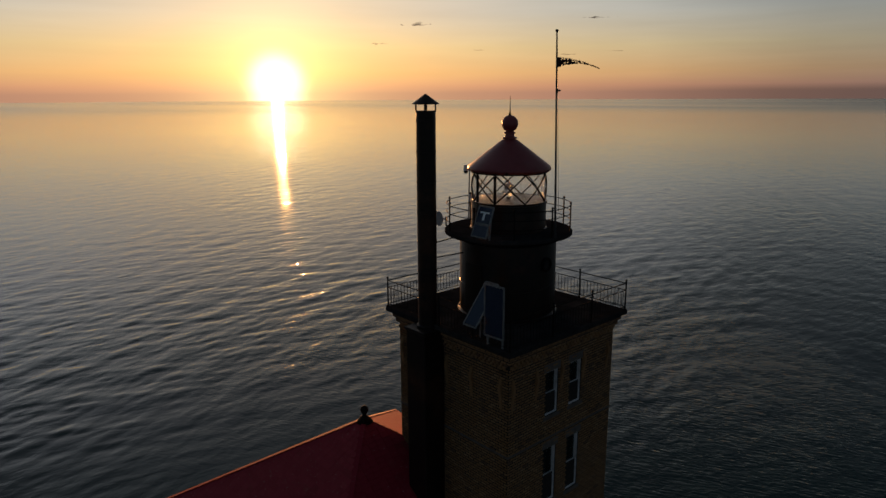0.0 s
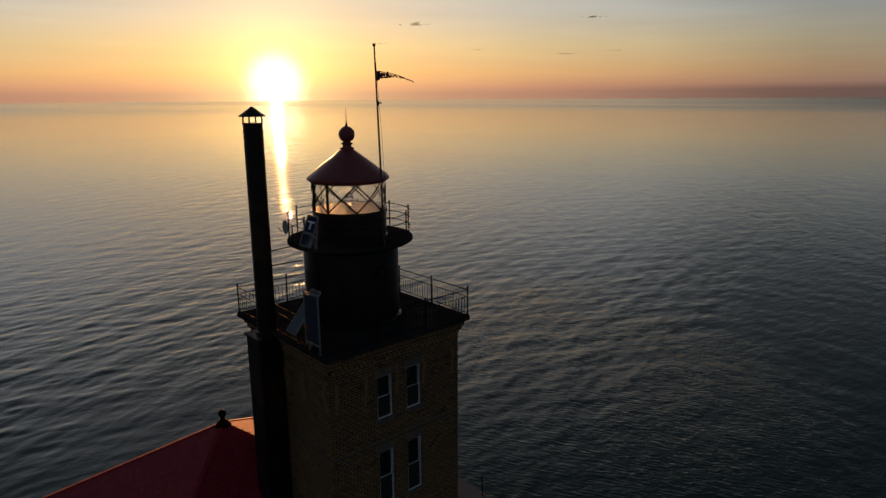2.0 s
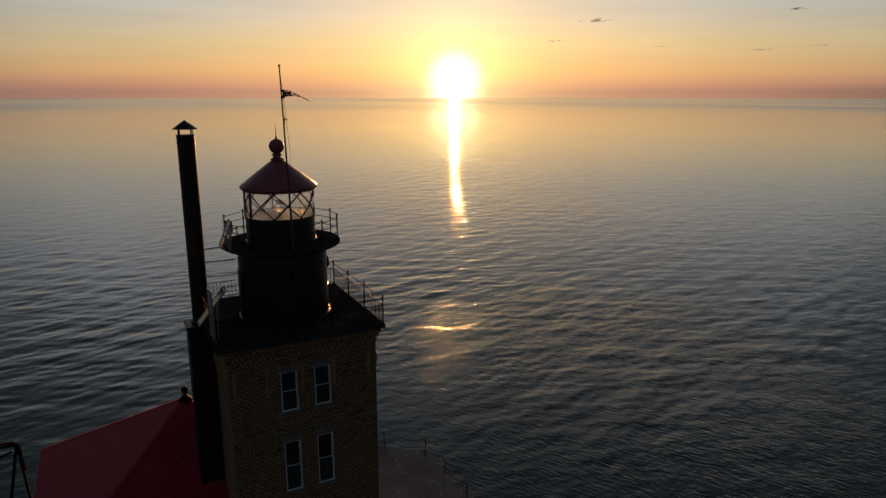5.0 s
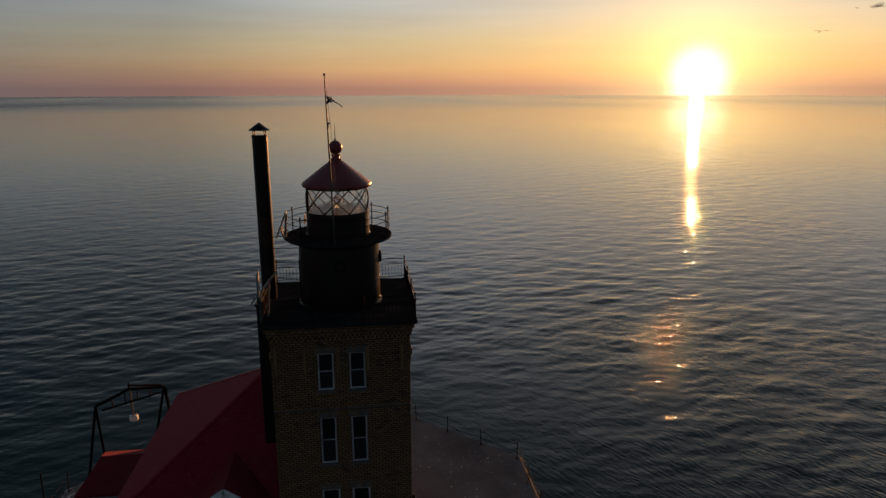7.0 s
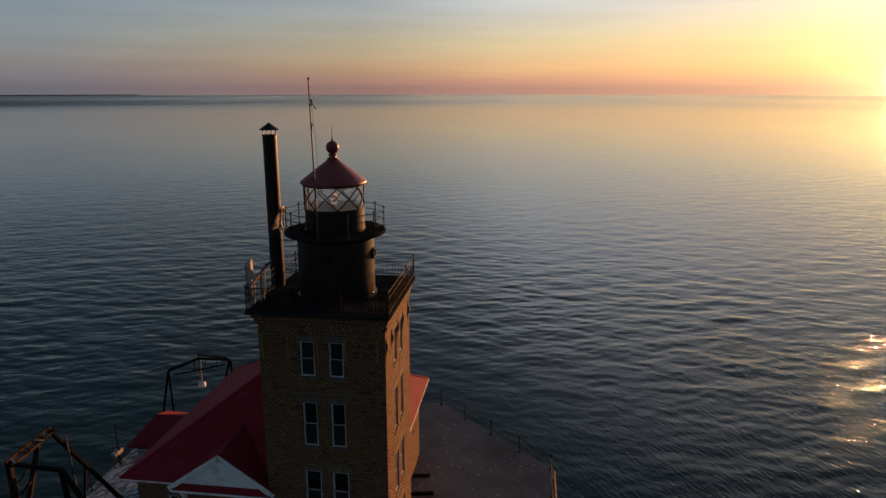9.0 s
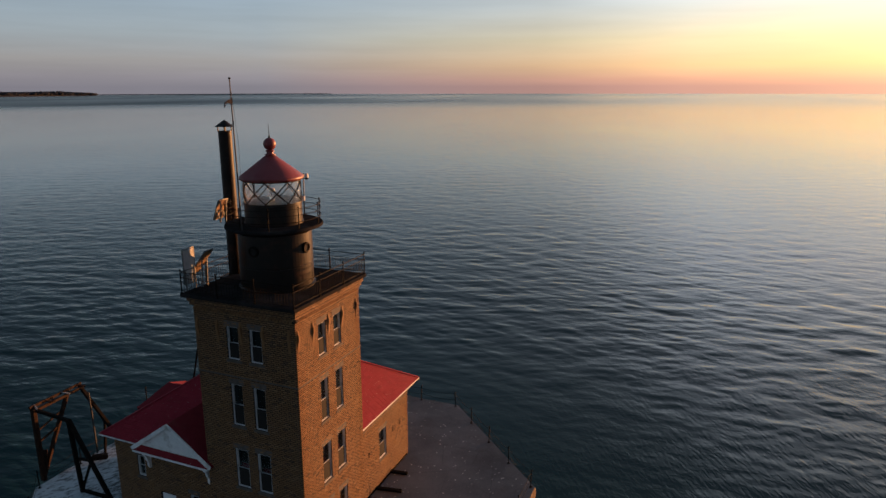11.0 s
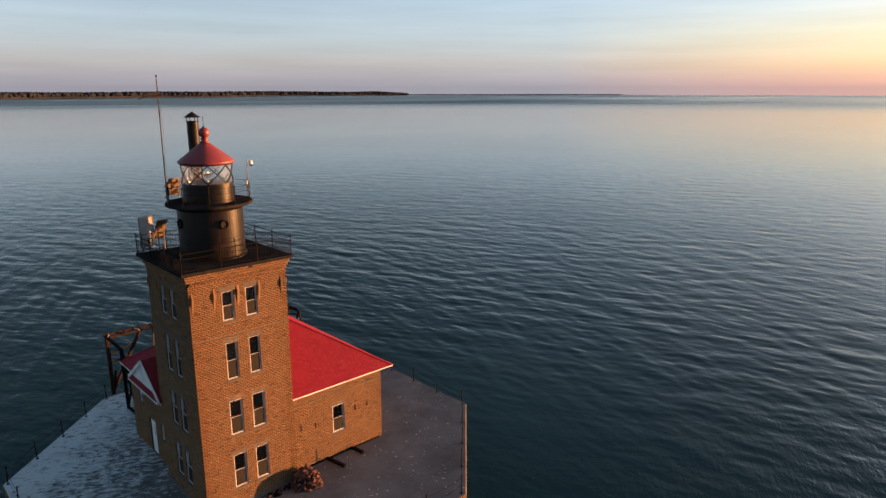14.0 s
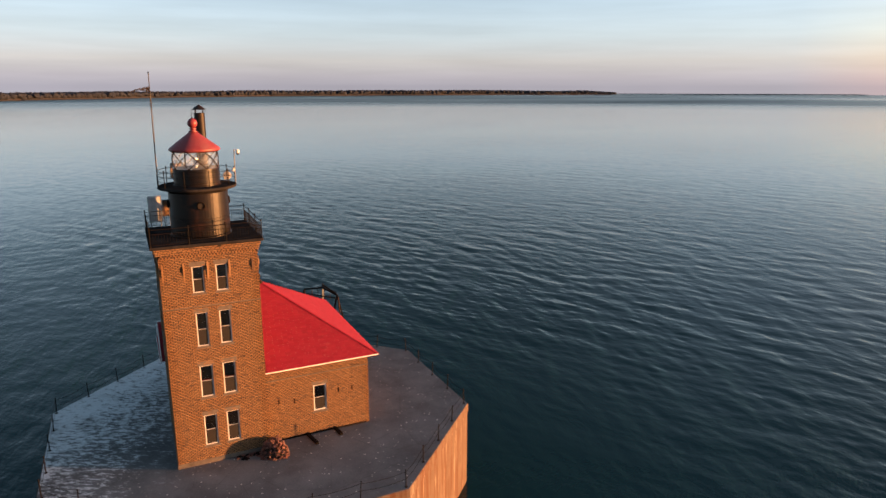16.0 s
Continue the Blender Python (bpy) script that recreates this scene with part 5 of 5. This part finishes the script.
for r, d in ((0.02, 0.0), (0.12, 0.012), (0.20, 0.036), (0.24, 0.05), (0.245, 0.042), (0.20, 0.026), (0.12, 0.002), (0.02, -0.01)):
    rim.append([bowl.verts.new((r * math.cos(2 * math.pi * i / 24), r * math.sin(2 * math.pi * i / 24), d)) for i in range(24)])
for p, q in zip(rim, rim[1:]):
    for i in range(24):
        bowl.faces.new((p[i], p[(i + 1) % 24], q[(i + 1) % 24], q[i]))
bowl.faces.new(rim[0])
bowl.faces.new(rim[-1])
part("bowl", bowl, GREY_WASH, dish, "pale round bowl", look((-1.50, 1.86, 15.63), (1.5, 1.6, 15.50)))
part("arm", rod(B(), (-1.50, 1.86, 15.63), (-1.40, 1.66, 15.63), 0.025), GREY_METAL, dish)
part("feed", rod(B(), (-1.66, 1.95, 15.50), (-1.76, 2.0, 15.63), 0.018), GREY_METAL, dish)
part("post", rod(B(), (-1.40, 1.66, 15.40), (-1.40, 1.66, 15.72), 0.025), GREY_METAL, dish)
mast = thing("camera_mast", (0.05, 2.06, 15.4), "thin mast with a white dome camera on the lantern gallery", "camera")
part("mast", rod(B(), (0.05, 2.08, 15.40), (0.10, 2.10, 17.30), 0.025), GREY_METAL, mast)
part("arm", rod(B(), (0.10, 2.10, 17.24), (0.12, 2.28, 17.24), 0.025), WHITE_PAINT, mast)
part("dome", ball(B(), (0.12, 2.30, 17.06), 0.085, 12, 8), BLACK_IRON, mast, "dark camera dome")
part("housing", rod(B(), (0.12, 2.30, 17.08), (0.12, 2.30, 17.27), 0.095, 0.08, 12), WHITE_PAINT, mast, "white camera housing")
part("junction_box", box(B(), (0.02, 1.98, 16.05), (0.16, 2.06, 16.27), 0.01), WHITE_PAINT, mast)
flag = thing("flagpole", (-0.15, -2.08, 15.4), "tall thin flagpole with a torn, tattered flag", "flagpole")
FB, FT = Vector((-0.20, -2.00, 15.40)), Vector((-0.33, -1.92, 21.44))
part("pole", rod(B(), FB, FT, 0.038, 0.022), POLE, flag, "weathered pole")
part("truck", ball(B(), FT, 0.045, 8, 6), BLACK_IRON, flag)
part("halyard", tube(B(), [FT + Vector((0.05, 0, -0.5)), FT + Vector((0.20, 0.02, -2.6)), FB + Vector((0.12, 0, 0.8))], 0.006, 4), POLE, flag)


def tattered(rows, cols, long, high, seed):
    """Torn cloth: a strip that narrows, with holes and frayed ends, with thickness."""
    rng = random.Random(seed)
    bm = B()
    grid = []
    for i in range(cols + 1):
        f = i / cols
        col = []
        for k in range(rows + 1):
            g = k / rows
            top_edge = -0.08 * f - 0.20 * f * f
            drop = high * (1 - f) ** 1.9 + 0.022
            col.append(bm.verts.new((long * f, 0.05 * math.sin(7 * f + g * 2) * f + 0.02 * rng.uniform(-1, 1), top_edge * long - drop * g + 0.015 * rng.uniform(-1, 1))))
        grid.append(col)
    for i in range(cols):
        for k in range(rows):
            if i > 1 and rng.random() < 0.10 + 0.10 * i / cols:
                continue
            bm.faces.new((grid[i][k], grid[i + 1][k], grid[i + 1][k + 1], grid[i][k + 1]))
    geom = bmesh.ops.solidify(bm, geom=list(bm.faces), thickness=0.006)
    return bm


part("flag_cloth", tattered(8, 30, 1.22, 0.28, 4), CLOTH, flag, "torn and frayed faded flag", pose(FT.x + 0.05, FT.y, FT.z - 0.72, 0, 0, -66))
part("flag_scrap", tattered(4, 5, 0.12, 0.22, 6), CLOTH, flag, "scrap of torn cloth", pose(FT.x + 0.07, FT.y, FT.z - 1.62, 0, 0, -66))

# ---- loose things on the pier ----
LEVEL = 0.0
pile = thing("brick_pile", (3.05, 2.75, 0), "heap of loose red bricks at the foot of the tower", "brick pile")
loose = mesh_of(box(B(), (-0.10, -0.05, -0.033), (0.10, 0.05, 0.033), 0.006), "brick")
rng_pile = random.Random(21)
for i in range(250):
    a, f = rng_pile.uniform(0, 6.283), rng_pile.random() ** 0.55
    r = (0.80 + 0.10 * math.sin(3 * a)) * f
    top_z = 0.96 * (1 - f ** 3.6)
    z = 0.05 + max(0.0, top_z - rng_pile.uniform(0.0, 0.26))
    part("brick", loose, LOOSE_BRICK, pile, m=pose(3.15 + r * math.cos(a), 2.78 + r * math.sin(a), z, rng_pile.uniform(-40, 40), rng_pile.uniform(-40, 40), rng_pile.uniform(0, 180)))
# near-black filler: the shade between the loose bricks is put into its colour
heart = B()
bmesh.ops.create_icosphere(heart, subdivisions=2, radius=1, matrix=Matrix.LocRotScale((3.15, 2.78, 0.0), None, (0.64, 0.64, 0.72)))
for q in list(heart.verts):
    q.co.z = max(q.co.z, 0.0)
part("rubble", heart, MORTAR, pile, "near-black filler that paints the dark gaps in the heap")

for a, b, w_, h_, text in (((1.55, 5.0, 0.09), (3.2, 5.3, 0.09), 0.2, 0.14, "dark timber skid lying on the pier"), ((1.55, 6.75, 0.09), (2.75, 6.95, 0.09), 0.2, 0.14, "dark timber skid lying on the pier"),
                           ((1.75, 3.4, 0.05), (1.75, 8.9, 0.05), 0.12, 0.08, "long dark board along the house wall")):
    timber = part("timber", beam(B(), a, b, w_, h_), TAR_WOOD)
    tagged(timber, text, "timber", "timbers on the pier")

post = thing("edge_post", (-15.45, 5.75, 0), "thin dark post with a small pale box at the pier edge", "post")
part("pole", rod(B(), (-15.45, 5.8, 0), (-15.45, 5.85, 2.65), 0.035), BLACK_IRON, post)
part("box", box(B(), (-15.62, 5.3, 0.72), (-15.30, 6.1, 0.98), 0.02), GREY_METAL, post, "pale weathered box")
for y in (5.36, 6.04):
    part("leg", beam(B(), (-15.46, y, 0.0), (-15.46, y, 0.73), 0.05, 0.05), BLACK_IRON, post)

rng_bits = random.Random(33)
bits = thing("debris_heap", (2.85, 1.5, 0), "scatter of dark broken debris along the tower foot", "debris")
for k in range(46):
    y = rng_bits.uniform(0.7, 2.5)
    x = 2.56 + abs(rng_bits.gauss(0, 0.22))
    w_ = rng_bits.uniform(0.05, 0.16)
    chunk = box(B(), (-w_, -w_ * 0.6, 0), (w_, w_ * 0.6, rng_bits.uniform(0.03, 0.10)), 0.01)
    part("chunk", chunk, TAR_WOOD if k % 3 else LOOSE_BRICK, bits, m=pose(x, y, 0.005, rng_bits.uniform(-12, 12), rng_bits.uniform(-12, 12), rng_bits.uniform(0, 180)))

# ---- small evening clouds ----


def cloud_material():
    """Thin vapour that lets the light behind it through."""
    m = bpy.data.materials.new("cloud")
    m.use_nodes = True
    n = Nodes(m.node_tree)
    here = n.add("ShaderNodeTexCoord").outputs["Object"]
    thin = n.add("ShaderNodeBsdfTransparent")
    body = n.add("ShaderNodeBsdfDiffuse", {"Color": (0.5, 0.36, 0.28, 1)})
    amount = n.remap(n.noise(here, 0.06, 4, 0.6), 0.35, 0.75, 0.10, 0.22)
    n.add("ShaderNodeOutputMaterial", {"Surface": n.add("ShaderNodeMixShader", {0: amount, 1: thin, 2: body})})
    return m


CLOUD = cloud_material()


def cloud(x, y, z, long, high, seed):
    """A thin torn scrap of cloud far off: many small flat puffs along a line."""
    rng = random.Random(seed)
    bm = B()
    across = Vector((y, -x, 0)).normalized()
    for _ in range(13):
        f = rng.gauss(0, 0.36)
        k = max(0.15, 1 - abs(f) * 1.6)
        at = Vector((x, y, z)) + across * f * long + Vector((0, 0, rng.gauss(0, 0.25) * high * k))
        m = Matrix.LocRotScale(at, None, (long * 0.12 * k, long * 0.12 * k, high * 0.24 * k))
        bmesh.ops.create_icosphere(bm, subdivisions=2, radius=1, matrix=m)
    for q in bm.verts:
        q.co += Vector((0, 0, high * 0.25 * noise.noise(q.co * 0.05)))
    tagged(part("cloud", bm, CLOUD), "small dark wisp of evening cloud low in the sky", "cloud", "evening clouds", "stuff")


for bearing, el, long, high, seed in ((39.3, 5.65, 230, 24, 1), (36.35, 4.15, 130, 15, 2), (44.6, 3.6, 110, 5, 4), (51.9, 3.2, 170, 8, 5), (54.0, 6.0, 200, 12, 3), (55.8, 3.4, 160, 5, 6)):
    b = radians(bearing)
    cloud(4660 * math.sin(b), 4660 * math.cos(b), 20 + 4660 * math.tan(radians(el)), long, high, seed)

# ---- single bricks and shingles ----
for face, apart, core in LATER:
    for spot in apart:
        one_brick(face, spot, core)
shingle_mesh = {}
for spots, plane, owner in shingle_parts:
    a, along, up_slope, out = plane
    basis = Matrix((along, up_slope, out)).transposed().to_4x4()
    for s, e2, low_h, high_h, lift in spots:
        key = round(e2 - s, 2)
        if key not in shingle_mesh:
            half = (e2 - s) / 2
            flat = (Vector((0, 0, 0)), Vector((1, 0, 0)), Vector((0, 1, 0)), Vector((0, 0, 1)))
            shingle_mesh[key] = lay_shingles([(-half, half, 0.0, high_h - low_h, 0.022)], flat)
        part("shingle", shingle_mesh[key], SHINGLE, owner, m=Matrix.Translation(a + along * (s + e2) / 2 + up_slope * low_h) @ basis)
